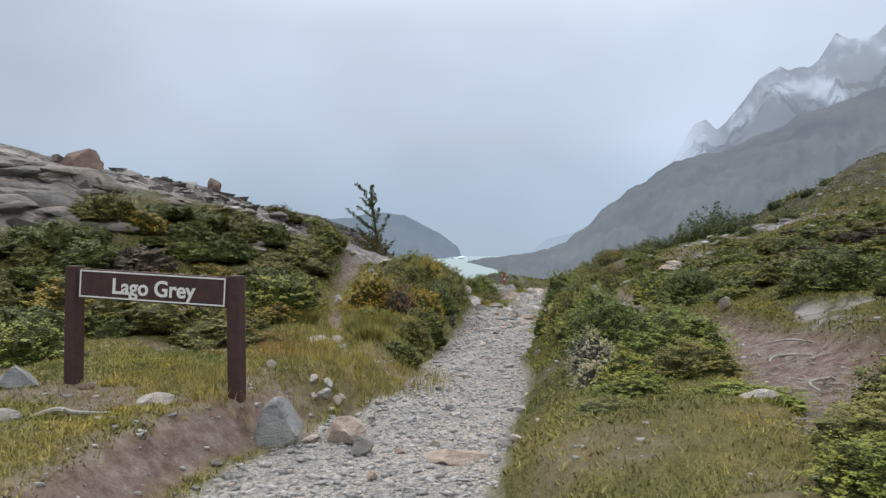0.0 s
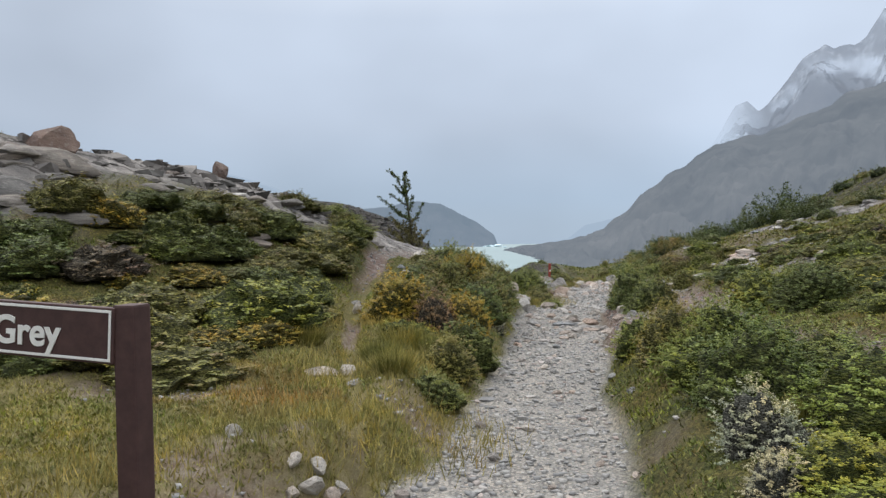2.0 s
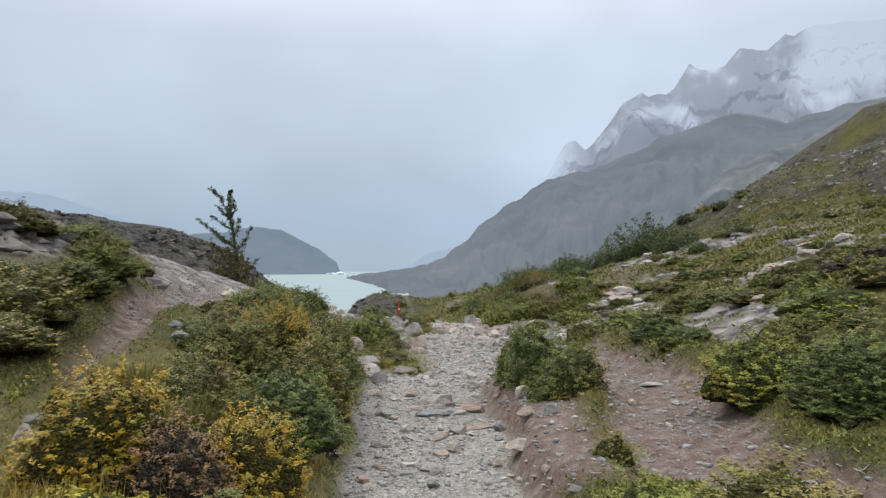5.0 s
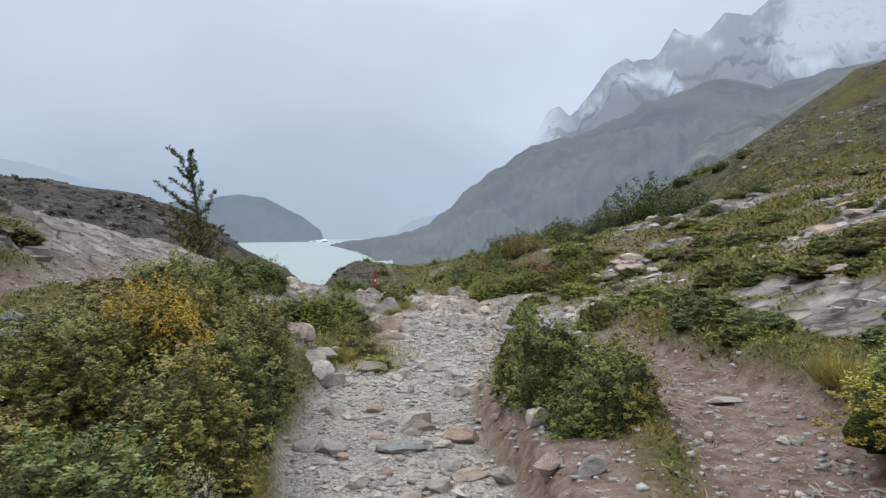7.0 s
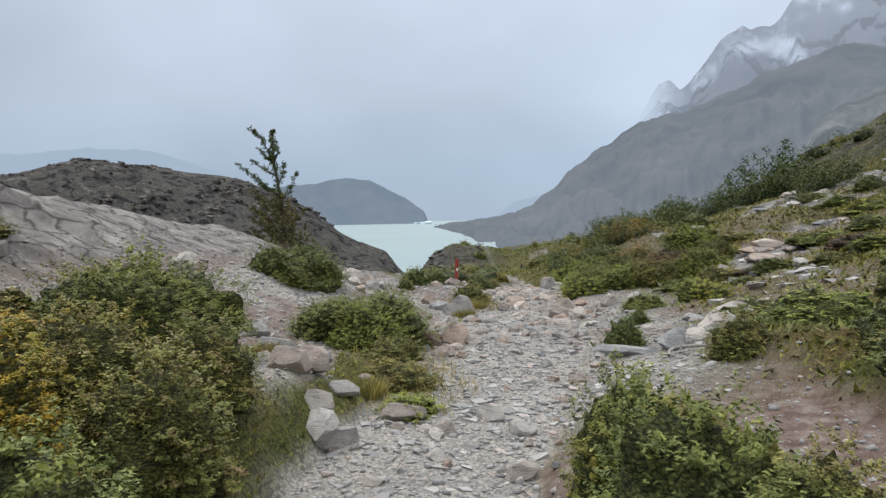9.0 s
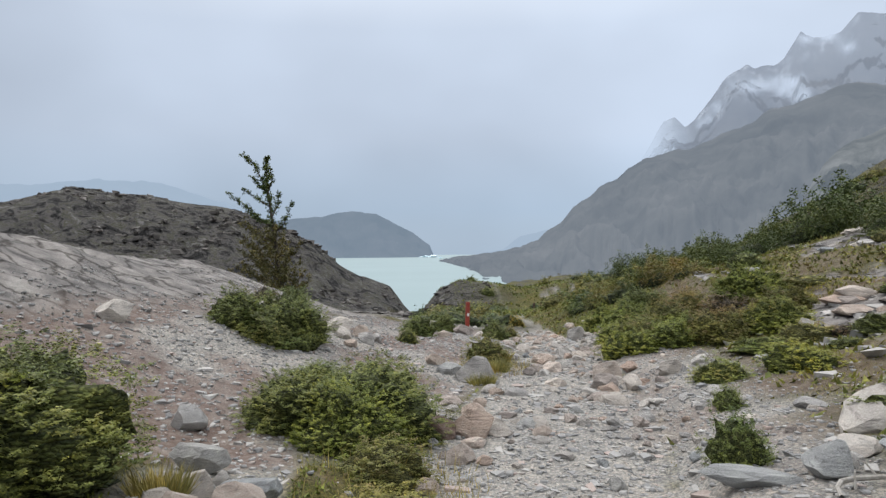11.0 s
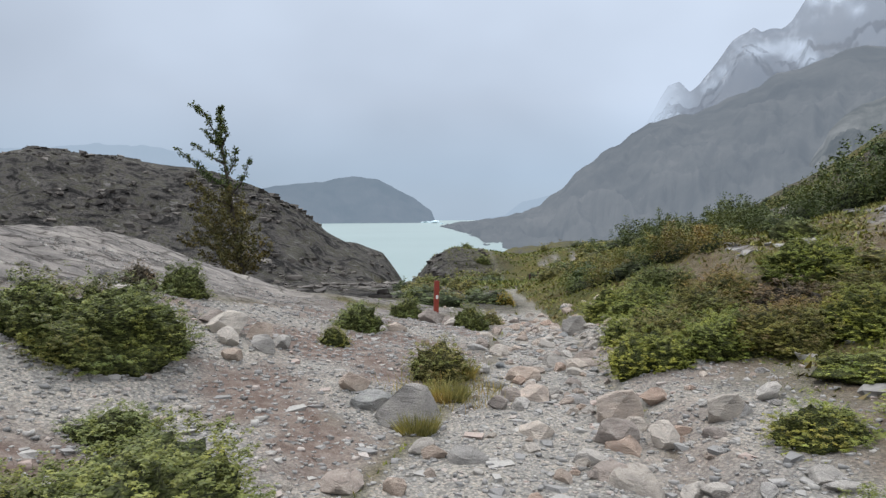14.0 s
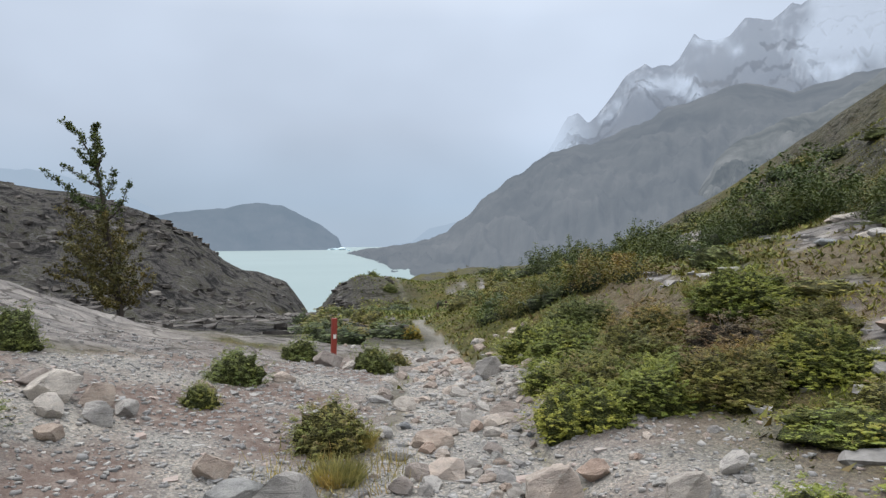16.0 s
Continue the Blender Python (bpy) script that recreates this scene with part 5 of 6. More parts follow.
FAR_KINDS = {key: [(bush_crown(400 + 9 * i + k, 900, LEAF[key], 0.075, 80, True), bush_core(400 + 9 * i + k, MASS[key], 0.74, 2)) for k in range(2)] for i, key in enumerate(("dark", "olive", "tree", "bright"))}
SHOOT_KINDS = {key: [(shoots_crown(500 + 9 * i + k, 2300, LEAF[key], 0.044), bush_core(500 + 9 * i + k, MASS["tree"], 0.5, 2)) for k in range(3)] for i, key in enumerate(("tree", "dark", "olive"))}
BARE = [twigs(71 + k, 26, DEADWOOD) for k in range(3)]
PHRASE = {"dark": "dense dark green heath bush", "olive": "dry olive-green heath bush", "bright": "bright green cushion bush", "yellow": "green bush with orange-yellow blossom", "brown": "brown half-dead heath bush", "grey": "silvery grey woolly bush", "tree": "tall dark green leafy shrub"}


def bush(x, y, w, h, kind, far=False, table=None, depth=None, label="", group="", name="bush", bare=False, sink=0.06, rz=None):
    table = table or (FAR_KINDS if far else WIDE_KINDS if w > 1.25 and kind in WIDE_KINDS else KINDS)
    seed = int(abs(x * 53 + y * 29) * 10)
    crown, core = table[kind][seed % len(table[kind])]
    root = empty(name, pose(x, y, height(x, y) - sink, 0, 0, rz if rz is not None else seed % 360), label or PHRASE[kind] + " on the hillside", "bush", group)
    m = Matrix.Diagonal((w, depth or w, h, 1))
    part("crown", crown, root, m)
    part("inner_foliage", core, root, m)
    if bare:
        part("twigs", BARE[seed % 3], root, m, "bare bleached twigs")
    return root


PLACED = []


def big_bush(x, y, w, h, kind, where, **kw):
    PLACED.append((x, y, w * 0.42))
    return bush(x, y, w, h, kind, label=PHRASE[kind] + " " + where, **kw)


# bushes on the bank between the gravel trail and the foot track
BANK = "on the bank above the trail"
for x, y, w, h, kind in ((-0.45, 17.2, 1.0, 0.62, "olive"), (0.2, 17.4, 0.9, 0.55, "olive"), (0.18, 16.6, 1.0, 0.72, "olive"), (-0.55, 16.0, 1.3, 0.85, "yellow"), (0.08, 15.5, 1.1, 0.8, "dark"), (-0.75, 14.8, 1.4, 0.82, "olive"), (-0.3, 15.0, 0.9, 0.95, "yellow"), (-0.03, 14.3, 1.1, 0.72, "olive"), (0.08, 13.75, 0.42, 0.42, "grey"), (-0.9, 13.5, 1.1, 0.62, "olive"), (-0.25, 13.0, 1.1, 0.62, "dark"), (-1.2, 11.9, 1.1, 0.72, "yellow"), (-0.7, 11.6, 0.8, 0.62, "brown"), (-0.35, 11.9, 0.9, 0.62, "yellow"), (-0.3, 10.9, 0.9, 0.55, "dark"), (-0.45, 10.0, 0.8, 0.42, "olive"), (-0.55, 9.1, 0.7, 0.34, "dark")):
    big_bush(x, y, w, h, kind, BANK, bare=kind == "brown")
for x, y, w, h, kind in ((-3.2, 18.5, 1.5, 0.42, "olive"), (-3.7, 19.6, 1.5, 0.45, "bright"), (-2.9, 17.5, 1.3, 0.4, "bright"), (-3.4, 20.7, 1.4, 0.36, "olive"), (-2.9, 16.3, 1.3, 0.4, "dark"), (-4.2, 18.2, 1.5, 0.4, "olive"), (-4.3, 20.6, 1.3, 0.36, "olive")):
    big_bush(x, y, w, h, kind, "above the foot track")
# bushes on the right-hand bank
for x, y, w, h, kind in ((1.75, 7.7, 1.0, 0.66, "dark"), (1.95, 8.6, 1.3, 0.72, "bright"), (1.75, 9.6, 0.9, 0.62, "olive"), (2.2, 10.4, 1.0, 0.5, "olive"), (1.7, 10.6, 0.8, 0.45, "bright"), (1.45, 6.7, 0.6, 0.42, "grey"), (1.3, 6.15, 0.45, 0.28, "grey"), (1.6, 6.1, 0.7, 0.3, "bright"), (2.35, 7.0, 1.2, 0.5, "bright"), (2.45, 8.0, 1.1, 0.55, "dark"), (1.55, 5.6, 0.8, 0.2, "bright"), (2.1, 6.0, 0.9, 0.3, "olive"), (2.4, 3.65, 1.4, 0.5, "olive"), (2.0, 3.1, 0.9, 0.34, "bright"), (2.9, 4.3, 1.0, 0.5, "olive"), (1.2, 5.0, 0.7, 0.14, "olive"), (2.2, 5.0, 0.9, 0.18, "bright"), (2.7, 15.6, 1.05, 0.85, "dark"), (2.7, 14.85, 0.95, 0.66, "dark"), (3.0, 15.2, 0.8, 0.6, "olive"), (2.65, 16.4, 0.8, 0.7, "dark"), (2.25, 12.4, 0.4, 0.26, "olive"), (4.15, 13.4, 1.2, 0.62, "bright"), (4.3, 12.3, 1.3, 0.6, "dark"), (4.9, 14.2, 0.9, 0.5, "olive")):
    big_bush(x, y, w, h, kind, "beside the trail", bare=kind in ("brown", "grey"))
# bushes on the open gravel
for x, y, w, h, kind, dp in ((-0.75, 19.3, 1.6, 0.9, "dark", 1.8), (1.38, 20.0, 0.9, 0.36, "olive", 1.1), (1.5, 19.1, 0.7, 0.25, "bright", 0.8), (5.0, 39.6, 0.7, 0.45, "yellow", 0.7), (-0.75, 18.2, 1.3, 0.72, "dark", 1.3), (-1.0, 19.0, 1.0, 0.85, "bright", 1.2), (1.12, 22.5, 1.9, 0.8, "dark", 1.7), (0.5, 22.2, 1.4, 0.7, "dark", 1.4), (0.92, 21.75, 1.35, 0.66, "bright", 1.0), (1.3, 20.9, 0.7, 0.35, "olive", 0.9), (-0.4, 25.75, 1.85, 0.86, "dark", 1.5), (0.35, 24.1, 0.9, 0.3, "dark", 0.8), (-0.95, 25.6, 1.2, 0.64, "dark", 1.1), (1.55, 29.4, 0.95, 0.5, "dark", 0.8), (1.4, 28.0, 0.62, 0.3, "dark", 0.5), (2.7, 26.9, 1.0, 0.5, "olive", 0.9), (3.45, 32.4, 0.95, 0.55, "dark", 0.9), (2.25, 33.0, 0.9, 0.5, "dark", 0.8), (3.9, 33.3, 0.8, 0.4, "olive", 0.8), (-0.75, 28.9, 0.9, 0.55, "dark", 0.7), (-1.2, 28.6, 0.7, 0.4, "brown", 0.6), (3.95, 20.6, 0.6, 0.46, "dark", 0.6), (4.6, 19.2, 0.8, 0.45, "olive", 0.8), (5.3, 24.0, 1.0, 0.3, "bright", 0.8), (6.2, 23.8, 1.2, 0.4, "bright", 1.0), (4.7, 22.5, 0.5, 0.3, "dark", 0.5)):
    big_bush(x, y, w, h, kind, "growing out of the stony ground", depth=dp)
# the long heath mound beside the stony trail
for k, (x, y, w, h, kind) in enumerate(((5.0, 26.7, 1.1, 0.5, "bright"), (5.5, 27.5, 1.3, 0.6, "olive"), (5.3, 28.4, 1.0, 0.5, "bright"), (5.8, 26.9, 1.3, 0.55, "bright"), (6.4, 26.6, 1.3, 0.55, "olive"), (7.3, 26.5, 1.4, 0.5, "bright"), (6.1, 28.2, 1.6, 0.7, "olive"), (7.1, 27.8, 1.5, 0.62, "brown"), (8.1, 27.6, 1.4, 0.5, "olive"), (6.0, 29.5, 1.5, 0.6, "bright"), (7.0, 29.4, 1.4, 0.6, "olive"), (5.9, 31.0, 1.4, 0.6, "bright"), (8.2, 29.2, 1.5, 0.6, "bright"), (6.8, 31.4, 1.4, 0.62, "dark"))):
    big_bush(x, y, w, h, kind, "in a mound along the stony trail", bare=kind == "brown")

# low heath that covers both slopes
rs = random.Random(21)
spots = []


def cover_kind(x, y):
    q = rs.random()
    if x < 0:
        return "yellow" if q < 0.09 else "brown" if q < 0.13 else "olive" if q < 0.48 else "bright" if q < 0.68 else "dark"
    return "brown" if q < 0.05 else "bright" if q < 0.36 else "olive" if q < 0.72 else "dark"


tries = 0
while len(spots) < 222 and tries < 24000:
    tries += 1
    if rs.random() < 0.6:
        x, y = rs.uniform(-7.0, -0.3), rs.uniform(7.3, 22.5)
    else:
        x, y = rs.uniform(1.2, 10), rs.uniform(4.5, 30)
    w = rs.uniform(0.9, 1.6) if rs.random() < 0.75 else rs.uniform(0.55, 0.9)
    gr, so, ro, dk = [look_up(x, y, q) for q in (c_gravel, c_soil, c_rock, c_dark)]
    if gr > 0.05 or so > 0.15 or ro > 0.3 or dk > 0.3:
        continue
    if x < 0 and abs(float(ridge_left(np.array([x]), np.array([y]))[0][0])) < (3.0 if y < 12 else 1.9):
        continue
    el, er = np.interp(y, TRAIL_Y, TRAIL_L), np.interp(y, TRAIL_Y, TRAIL_R)
    clear = max(el - x, x - er)
    lt = abs(x - np.interp(y, LEFT_Y, LEFT_X)) - np.interp(y, LEFT_Y, LEFT_W)
    st = abs(x - np.interp(y, SIDE_Y, SIDE_X)) - np.interp(y, SIDE_Y, SIDE_W)
    if clear < w * 0.45 or lt < w * 0.4 or (st < w * 0.42 and y < 20.5):
        continue
    if x < 0 and y < 8.6 and x > -4.2 or (x < 0 and -2.3 < x and y < 11.0):
        continue
    if any((x - a) ** 2 + (y - b) ** 2 < (c + 0.22 * w) ** 2 for a, b, c in PLACED):
        continue
    PLACED.append((x, y, w * 0.22))
    spots.append((x, y, w))
    flat = 0.26 if x > 3 and y > 9 else 0.33 if x < 0 else 0.42
    kind = cover_kind(x, y)
    bush(x, y, w, w * flat * rs.uniform(0.7, 1.25), kind, table=SLOPE_KINDS, group="heath bushes of the slopes", bare=kind == "brown")

# taller shrubs on the brow and behind it
TALL = PHRASE["tree"] + " standing up from the brow"
for k in range(21):
    q = k / 20
    x, y = 12.6 - 2.6 * q + rs.uniform(-0.5, 0.6), 36.0 + 10 * q + rs.uniform(-0.8, 0.8)
    w = rs.uniform(1.1, 1.9)
    bush(x, y, w, rs.uniform(0.6, 1.2), rs.choice(("tree", "tree", "dark")), table=SHOOT_KINDS, group="tall shrubs on the brow", name="shrub", label=TALL, sink=0.12)
for x, y, w, h in ((13.4, 35.1, 2.3, 1.75), (12.5, 35.0, 1.7, 1.5), (14.3, 35.3, 1.6, 1.3), (13.0, 34.6, 1.5, 1.2), (11.2, 35.0, 1.2, 1.0), (10.5, 34.9, 1.1, 0.75), (9.6, 34.9, 1.2, 0.8), (8.9, 34.8, 1.0, 0.6), (8.3, 34.9, 0.9, 0.7)):
    bush(x, y, w, h, "tree", table=SHOOT_KINDS, group="tall shrubs on the brow", name="shrub", label=TALL, sink=0.12)
for k in range(12):
    q = k / 11
    bush(8.4 - 1.6 * q + rs.uniform(-0.3, 0.3), 32.6 + 7 * q, rs.uniform(0.9, 1.5), rs.uniform(0.5, 0.9), rs.choice(("tree", "dark", "olive")), table=SHOOT_KINDS, group="tall shrubs on the brow", name="shrub", label="dark green leafy shrub below the brow", sink=0.1)
for k in range(46):
    y = rs.uniform(46, 76)
    x = rs.uniform(9, 26)
    bush(x, y, rs.uniform(0.9, 2.0), rs.uniform(0.4, 0.8), rs.choice(("olive", "dark", "tree")), far=True, group="shrubs of the far slope", name="shrub", label="small dark shrub on the far slope", sink=0.12)
for k in range(46):
    y = rs.uniform(36, 62)
    x = rs.uniform(1.5, 10)
    if abs(x - np.interp(y, TRAIL_Y, TRAIL_R)) < 1.2:
        continue
    bush(x, y, rs.uniform(0.8, 1.9), rs.uniform(0.35, 0.75), rs.choice(("olive", "dark", "dark", "tree")), far=True, group="shrubs of the hollow", name="shrub", label="dark green shrub in the hollow above the lake", sink=0.1)
for k in range(4):
    bush(12.2 + 0.9 * k + rs.uniform(-0.3, 0.3), 31.5 + rs.uniform(-1.5, 1.5), rs.uniform(1.2, 1.9), rs.uniform(0.6, 0.95), "tree", table=SHOOT_KINDS, group="tall shrubs on the brow", name="shrub", label=TALL, sink=0.12)
for k in range(60):
    a, d = radians(rs.uniform(4, 27)), rs.uniform(42, 76)
    bush(2.4 + d * math.sin(a), 19 + d * math.cos(a), rs.uniform(1.2, 2.8), rs.uniform(0.4, 0.9), rs.choice(("olive", "dark", "dark", "tree")), far=True, group="shrubs of the far slope", name="shrub", label="dark shrub on the brow above the lake", sink=0.15)
for k in range(34):
    x, y = rs.uniform(9, 20), rs.uniform(18, 32)
    bush(x, y, rs.uniform(0.7, 1.5), rs.uniform(0.2, 0.4), rs.choice(("olive", "bright", "dark")), far=True, group="cushions of the upper slope", name="shrub", label="low olive cushion shrub on the upper slope", sink=0.05)


# grass and small heath: too many blades to count
def blades(name, label, count, seed, area, length, width, mat, want, lean=0.5, per=1):
    r = np.random.default_rng(seed)
    x0, x1, y0, y1 = area
    x, y = r.uniform(x0, x1, count * 4), y0 + (y1 - y0) * r.random(count * 4) ** 1.3
    z, gr, so, ro, dk = land(x, y)
    p = want(x, y, gr, so, ro, dk)
    keep = r.random(len(x)) < p
    x, y, z = x[keep][:count], y[keep][:count], z[keep][:count]
    n = len(x)
    base = np.stack([x, y, z - 0.01], 1)
    d = np.stack([r.normal(0, lean, n), r.normal(0, lean, n), np.ones(n)], 1)
    d /= np.linalg.norm(d, axis=1)[:, None]
    s = np.stack([r.normal(0, 1, n), r.normal(0, 1, n), np.zeros(n)], 1)
    s /= np.linalg.norm(s, axis=1)[:, None]
    L = length * r.uniform(0.45, 1.35, n)[:, None]
    W = width * r.uniform(0.7, 1.3, n)[:, None]
    co = np.stack([base - s * W, base + s * W, base + d * L], 1).reshape(-1, 3)
    return tagged(new(name, soup(name, co, 3, mat)), label, "grass", kind="stuff")


def meadow(x, y, gr, so, ro, dk):
    m = ((y < 9.2) & (x < -0.3) & (x > -5.5)) | ((y < 11.8) & (x < -0.3) & (x > -3.0)) | ((y < 5.9) & (x > 0.4) & (x < 2.8))
    return np.where(m, np.where(x > 0.3, 0.4, 1.0) * (1 - gr) * (1 - so) * (0.35 + 0.65 * step(-0.25, 0.15, fbm(x * 1.5, y * 1.5, 3))), 0)


def bank_grass(x, y, gr, so, ro, dk):
    el, er = edges(y)
    u = el - x
    q = step(0.0, 0.15, u) * step(1.7, 0.6, u) * step(15, 12, y)
    q = np.maximum(q, step(0.45, 0.2, np.hypot(x + 1.0, y - 8.2) / 3))
    q = np.maximum(q, step(0.8, 0.4, np.hypot(x - 2.75, y - 26.2)))
    q = np.maximum(q, 0.8 * step(0.9, 0.3, np.hypot((x - 1.45), (y - 20.2) * 0.5)))
    q = np.maximum(q, 0.9 * step(1.0, 0.6, np.hypot((x + 1.3) / 1.0, (y - 10) / 2.4)))
    return q * (1 - so * 0.9) * step(-0.3, 0.1, fbm(x * 2.3, y * 2.3, 3))


def heath(x, y, gr, so, ro, dk):
    return np.clip(1 - gr * 1.5 - so - ro * 1.4 - dk, 0, 1)


def heath_patch(x, y, gr, so, ro, dk):
    return heath(x, y, gr, so, ro, dk) * step(-0.05, 0.08, fbm(x * 0.7 + 9, y * 0.7, 4))


def heath_dark(x, y, gr, so, ro, dk):
    return heath(x, y, gr, so, ro, dk) * step(0.0, 0.1, fbm(x * 0.9 + 31, y * 0.9, 4))


blades("short_grass", "short trodden green and yellow grass around the sign", 75000, 11, (-5.5, 2.8, 3.2, 11.8), 0.034, 0.008, GRASS_GREEN, meadow, 0.8)
blades("meadow_straw", "dry straw blades among the short grass", 40000, 12, (-5.5, 2.8, 3.2, 11.8), 0.06, 0.0055, GRASS, meadow, 0.6)
blades("tall_grass", "tall dry golden grass on the trail bank", 32000, 13, (-3.5, 4.0, 5.5, 28), 0.17, 0.004, GRASS, bank_grass, 0.35)
blades("low_heath", "low olive heath carpet between the bushes", 150000, 14, (-9, 10, 4.5, 34), 0.042, 0.009, LEAF["olive"], heath, 1.0)
blades("green_heath", "bright low cushion plants on the slopes", 85000, 15, (-8, 10, 4.5, 32), 0.045, 0.011, LEAF["bright"], heath_patch, 1.0)
blades("dark_heath", "dark low crowberry patches on the slopes", 70000, 17, (-8, 10, 4.5, 32), 0.04, 0.009, LEAF["dark"], heath_dark, 1.0)
blades("slope_heath", "olive and brown heath on the steep upper slope", 70000, 18, (8, 26, 16, 46), 0.09, 0.03, LEAF["olive"], heath, 1.0)
blades("brow_heath", "rough olive heath on the brow above the lake", 30000, 19, (2, 42, 50, 96), 0.2, 0.08, LEAF["dark"], heath, 1.0)
blades("far_heath", "olive heath on the upper slope", 70000, 16, (3, 30, 16, 64), 0.10, 0.035, LEAF["olive"], heath, 1.0)


def tussock(x, y, s, mat, label):
    r = np.random.default_rng(int(abs(x * 100 + y * 10)))
    n = 700
    s *= 0.7
    a, q = r.uniform(0, 6.28, n), np.sqrt(r.random(n)) * 0.28 * s
    base = np.stack([q * np.cos(a), q * np.sin(a), np.zeros(n)], 1)
    d = np.stack([base[:, 0] * 2.2 / s + r.normal(0, 0.25, n), base[:, 1] * 2.2 / s + r.normal(0, 0.25, n), np.ones(n)], 1)
    d /= np.linalg.norm(d, axis=1)[:, None]
    e = np.stack([r.normal(0, 1, n), r.normal(0, 1, n), np.zeros(n)], 1) * 0.005
    co = np.stack([base - e, base + e, base + d * (0.42 * s * r.uniform(0.5, 1.1, n))[:, None]], 1).reshape(-1, 3)
    ob = new("grass_tussock", soup("grass_tussock", co, 3, mat))
    ob.matrix_basis = pose(x, y, height(x, y) - 0.02)
    return tagged(ob, label, "grass")


for x, y, s in ((7.2, 27.4, 1.1), (6.7, 26.9, 0.9), (4.35, 14.1, 1.0), (4.5, 14.7, 0.8), (2.75, 26.0, 0.8), (2.45, 25.0, 0.7), (2.9, 26.9, 0.8), (8.0, 30.0, 1.0), (1.9, 7.2, 0.6), (2.9, 16.1, 0.7), (0.1, 19.6, 0.7), (1.1, 19.6, 0.7), (1.3, 20.9, 0.7)):
    tussock(x, y, s, GRASS, "golden dry grass tussock on the slope")


for x, y, s in ((-1.2, 13.6, 1.1), (-0.8, 13.2, 1.2), (-1.5, 14.0, 1.0), (-0.5, 13.6, 1.2), (-1.1, 12.9, 1.0), (-0.2, 13.5, 0.9), (-1.0, 10.6, 1.0), (-1.15, 9.9, 0.9), (-0.7, 10.5, 1.0), (-0.95, 9.2, 0.8), (-2.0, 10.2, 0.8)):
    tussock(x, y, s, GRASS if s > 1.0 else GRASS_GREEN, "long green and straw-coloured grass tussock on the bank")


# the lone tree
def tube(bm, pts, radii, sides=7):
    rings = []
    for k, (p, rad) in enumerate(zip(pts, radii)):
        d = (pts[min(k + 1, len(pts) - 1)] - pts[max(k - 1, 0)]).normalized()
        a = d.orthogonal().normalized()
        b = d.cross(a)
        rings.append([bm.verts.new(p + (a * math.cos(t) + b * math.sin(t)) * rad) for t in [2 * math.pi * j / sides for j in range(sides)]])
    for r0, r1 in zip(rings, rings[1:]):
        for j in range(sides):
            bm.faces.new((r0[j], r0[(j + 1) % sides], r1[(j + 1) % sides], r1[j]))
    bm.faces.new(rings[-1])


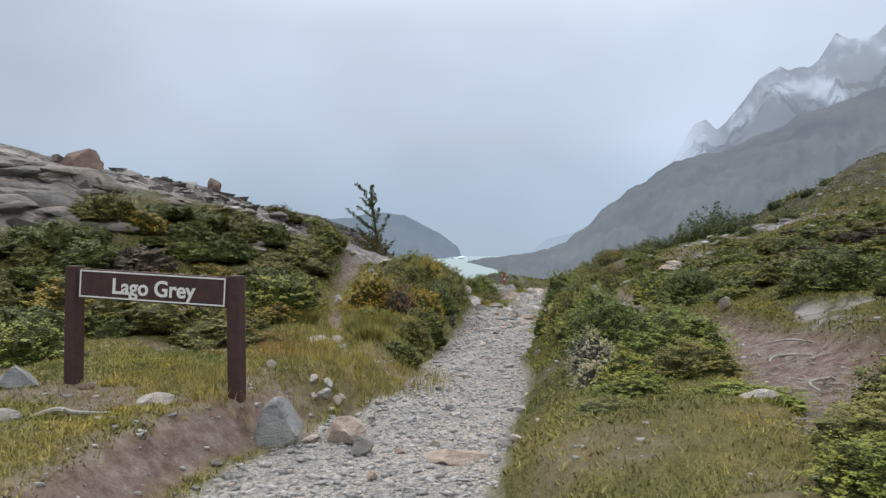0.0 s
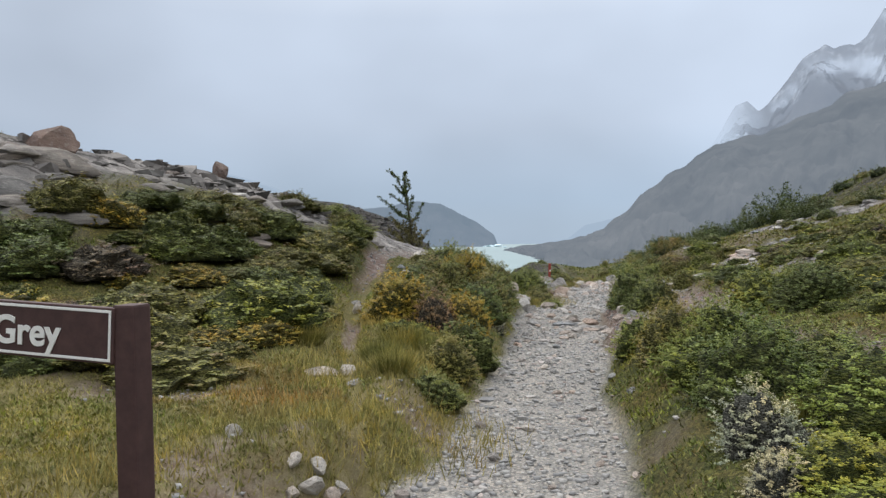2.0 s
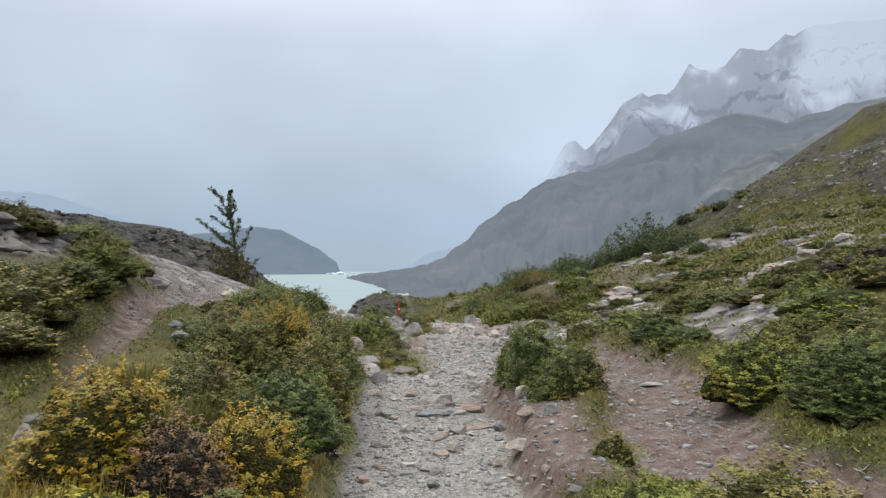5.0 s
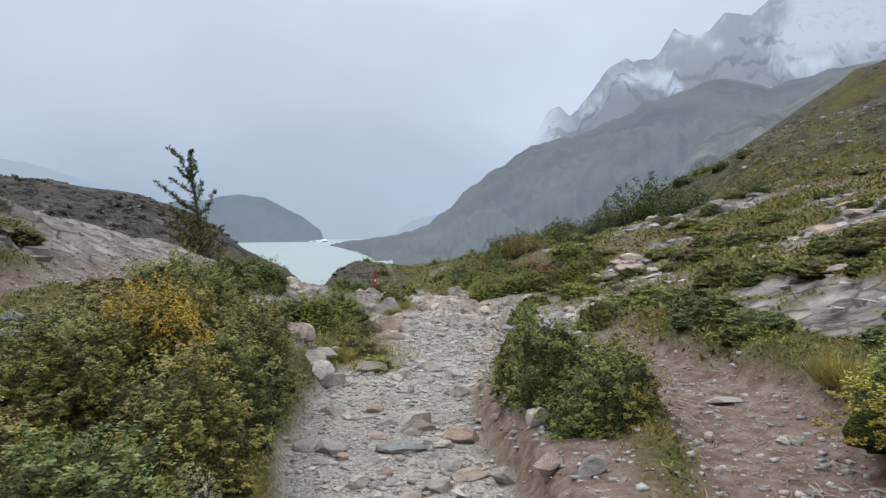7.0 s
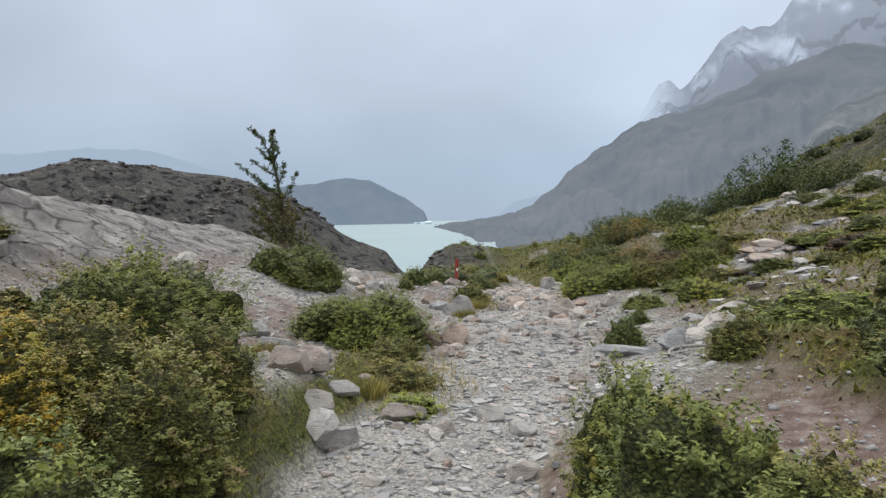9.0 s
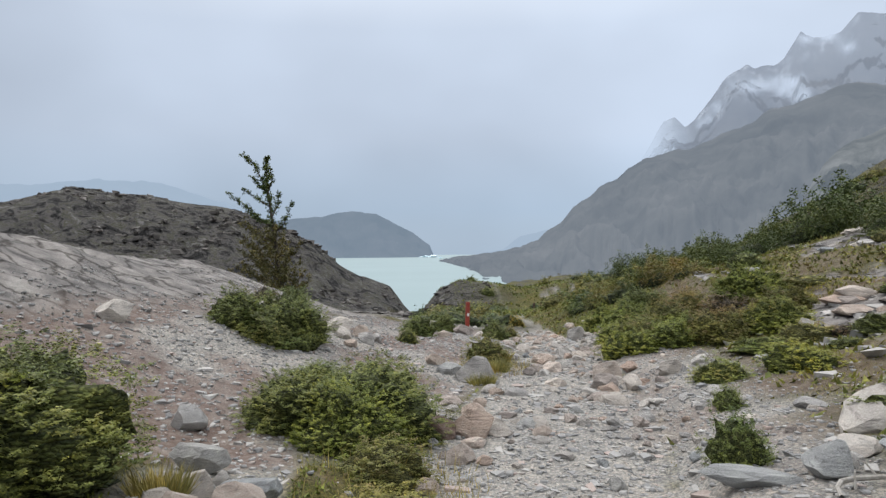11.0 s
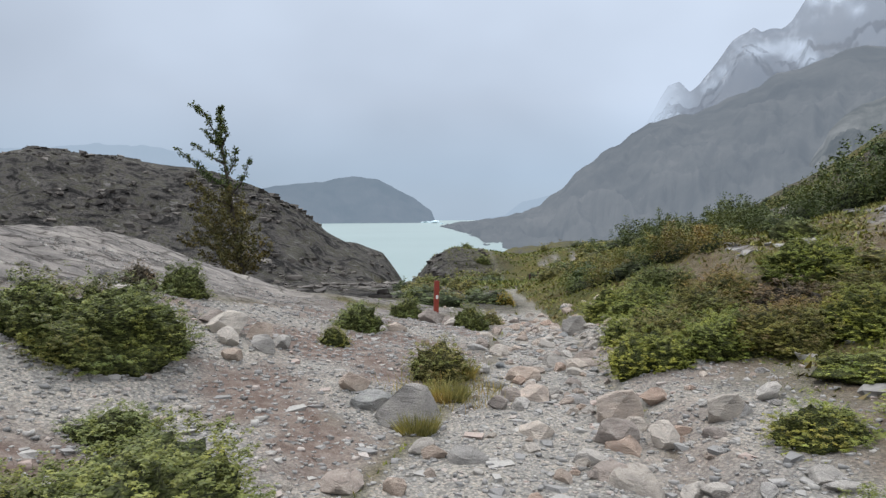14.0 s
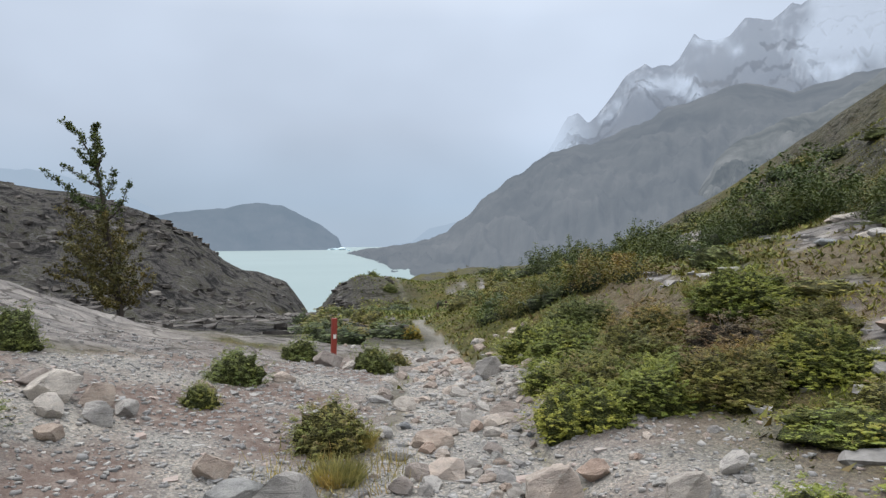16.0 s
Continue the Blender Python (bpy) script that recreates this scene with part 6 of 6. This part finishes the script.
def lone_tree(x, y, h):
    root = empty("tree", pose(x, y, height(x, y)), "wind-bent southern beech with sparse top and rusty lower branches", "tree")
    rn = np.random.default_rng(4)
    upper, lower = [], []

    def limb(name, pts, thick, dense, spray, store, start=0.15):
        pts = [Vector(p) * h for p in pts]
        bm = bmesh.new()
        tube(bm, pts, [thick * (1 - 0.9 * k / (len(pts) - 1)) for k in range(len(pts))], 6)
        part(name, painted(bm, name, BARK), root)
        n = int(dense * h * sum((b - a).length for a, b in zip(pts, pts[1:])) / h)
        for t in rn.uniform(start, 1.0, n):
            i = min(int(t * (len(pts) - 1)), len(pts) - 2)
            p = np.array(pts[i].lerp(pts[i + 1], t * (len(pts) - 1) - i))
            away = rn.normal(0, 1, 3) * np.array([1, 1, 0.5]) + np.array([-0.2, 0, 0.5])
            away *= spray * (1.15 - 0.7 * t) / np.linalg.norm(away)
            m = 9
            q = p + away * rn.uniform(0.15, 1.0, (m, 1)) + rn.normal(0, 0.035, (m, 3))
            store.append(leaf_tris(rn, q, rn.normal(0, 1, (m, 3)) + np.array([0, 0, 0.6]), 0.10, 0.06, 1.0))

    trunk = [(0, 0, -0.06), (-0.012, 0, 0.1), (-0.04, 0.01, 0.26), (-0.06, 0.01, 0.42), (-0.075, 0, 0.56), (-0.10, -0.01, 0.74), (-0.115, 0, 0.88), (-0.105, 0, 0.98)]
    limb("trunk", trunk, 0.13, 20, 0.30, upper, 0.52)
    for pts in (((-0.095, 0, 0.70), (-0.15, 0.01, 0.85), (-0.20, 0.01, 0.94), (-0.27, 0, 1.0)), ((-0.07, 0, 0.52), (-0.16, 0.02, 0.58), (-0.25, 0.02, 0.66), (-0.36, 0.02, 0.755)), ((-0.06, 0, 0.50), (0.0, -0.02, 0.55), (0.025, -0.03, 0.61), (0.055, -0.03, 0.69)), ((-0.09, 0, 0.66), (-0.15, -0.05, 0.70), (-0.24, -0.06, 0.765)), ((-0.10, 0, 0.74), (-0.16, 0.04, 0.80), (-0.22, 0.05, 0.86)), ((-0.08, 0, 0.60), (-0.05, 0.07, 0.68), (-0.055, 0.1, 0.76)), ((-0.10, 0, 0.76), (-0.07, -0.05, 0.82), (-0.075, -0.07, 0.9)), ((-0.075, 0, 0.54), (-0.13, -0.08, 0.56), (-0.19, -0.12, 0.62))):
        limb("limb", pts, 0.035, 20, 0.24, upper)
    for k in range(34):
        a = k * 2.4 + rn.uniform(-0.3, 0.3)
        z0 = 0.03 + 0.42 * (k / 34) ** 1.2
        out = (0.25 - 0.26 * z0) * rn.uniform(0.75, 1.25)
        x0 = -0.14 * z0
        up = z0 + rn.uniform(0.10, 0.2)
        reach = Vector((math.cos(a) * out - 0.05 - 0.1 * z0, math.sin(a) * out, 0))
        limb("limb", ((x0, 0, z0), (x0 + 0.5 * reach.x, 0.5 * reach.y, z0 + 0.35 * (up - z0)), (x0 + reach.x, reach.y, up)), 0.022, 19, 0.34, lower)
    part("upper_crown", soup("upper_crown", np.concatenate(upper), 3, LEAF["tree"]), root, label="dark green sparse sprays")
    part("lower_crown", soup("lower_crown", np.concatenate(lower), 3, LEAF["rust"]), root, label="rusty dense lower foliage")


lone_tree(-3.8, 44.8, 6.45)

# weathered fallen wood on the slabs to the right
def fallen_branch(x, y, length, rz, thick, label):
    r = random.Random(int(x * 31 + y))
    bm = bmesh.new()
    pts = [Vector((length * (t - 0.5), 0.08 * math.sin(7 * t), 0.05 * math.sin(3 * t) + thick * 0.4)) for t in [k / 8 for k in range(9)]]
    tube(bm, pts, [thick * (1 - 0.7 * abs(k / 8 - 0.35)) for k in range(9)], 7)
    root = empty("fallen_branch", pose(x, y, height(x, y), 0, 0, rz), label, "dead wood")
    part("stem", painted(bm, "stem", DEADWOOD), root)
    for k in range(3):
        t = r.uniform(0.25, 0.85)
        p = Vector((length * (t - 0.5), 0, thick * 0.5))
        bm = bmesh.new()
        e = p + Vector((r.uniform(-0.2, 0.2), r.uniform(-0.25, 0.25), r.uniform(0.03, 0.16))) * length
        tube(bm, [p, p.lerp(e, 0.6) + Vector((0, 0, 0.03)), e], (thick * 0.5, thick * 0.35, thick * 0.1), 5)
        part("twig", painted(bm, "twig", DEADWOOD), root)


fallen_branch(4.3, 19.7, 0.7, 35, 0.018, "bleached fallen branch beside broken slabs")
fallen_branch(-2.6, 4.9, 0.5, 8, 0.02, "thin weathered stick lying in the grass")
fallen_branch(3.3, 6.6, 0.7, 25, 0.012, "grey dead twig lying on the side track")
fallen_branch(3.6, 7.1, 0.6, -30, 0.012, "grey dead twig lying on the side track")
fallen_branch(3.0, 5.6, 0.6, 60, 0.012, "grey dead twig lying on the side track")


# drifting ice near the island
for k, (az, r, s) in enumerate(((0.9, 2300, 16), (1.4, 2250, 22), (1.7, 2300, 12), (0.4, 2300, 9), (2.0, 1900, 7))):
    ob = new("iceberg", rock_mesh("iceberg", 60 + k, ICE, 2))
    ob.matrix_basis = pose(2.4 + r * math.sin(radians(az)), 19 + r * math.cos(radians(az)), LAKE_Z + s * 0.12, 0, 0, 40 * k) @ Matrix.Diagonal((s * 1.6, s, s * 0.55, 1))
    tagged(ob, "small blue-white iceberg floating on the lake", "iceberg", "icebergs on the lake")


# twigs and root litter on the eroded side track
def litter(count, seed):
    r = np.random.default_rng(seed)
    y = r.uniform(4, 17, count * 4)
    x = np.interp(y, SIDE_Y, SIDE_X) + r.normal(0, 0.45, count * 4)
    z, gr, so, ro, dk = land(x, y)
    keep = (so > 0.3) & (r.random(len(x)) < 0.7)
    x, y, z = x[keep][:count], y[keep][:count], z[keep][:count]
    n = len(x)
    a, L = r.uniform(0, 6.28, n), 0.04 + 0.22 * r.random(n) ** 2.5
    d = np.stack([np.cos(a) * L, np.sin(a) * L, r.uniform(-0.02, 0.05, n)], 1)
    s = np.stack([-np.sin(a), np.cos(a), np.zeros(n)], 1) * 0.005
    u = np.array([0, 0, 0.007])
    c = np.stack([x, y, z + 0.006], 1)
    co = np.stack([c - s, c + s, c + d, c - s, c + u, c + d, c + s, c + u, c + d], 1).reshape(-1, 3)
    return tagged(new("twig_litter", soup("twig_litter", co, 3, DEADWOOD)), "bleached twig and root litter on the side track", "litter", kind="stuff")


litter(1500, 44)
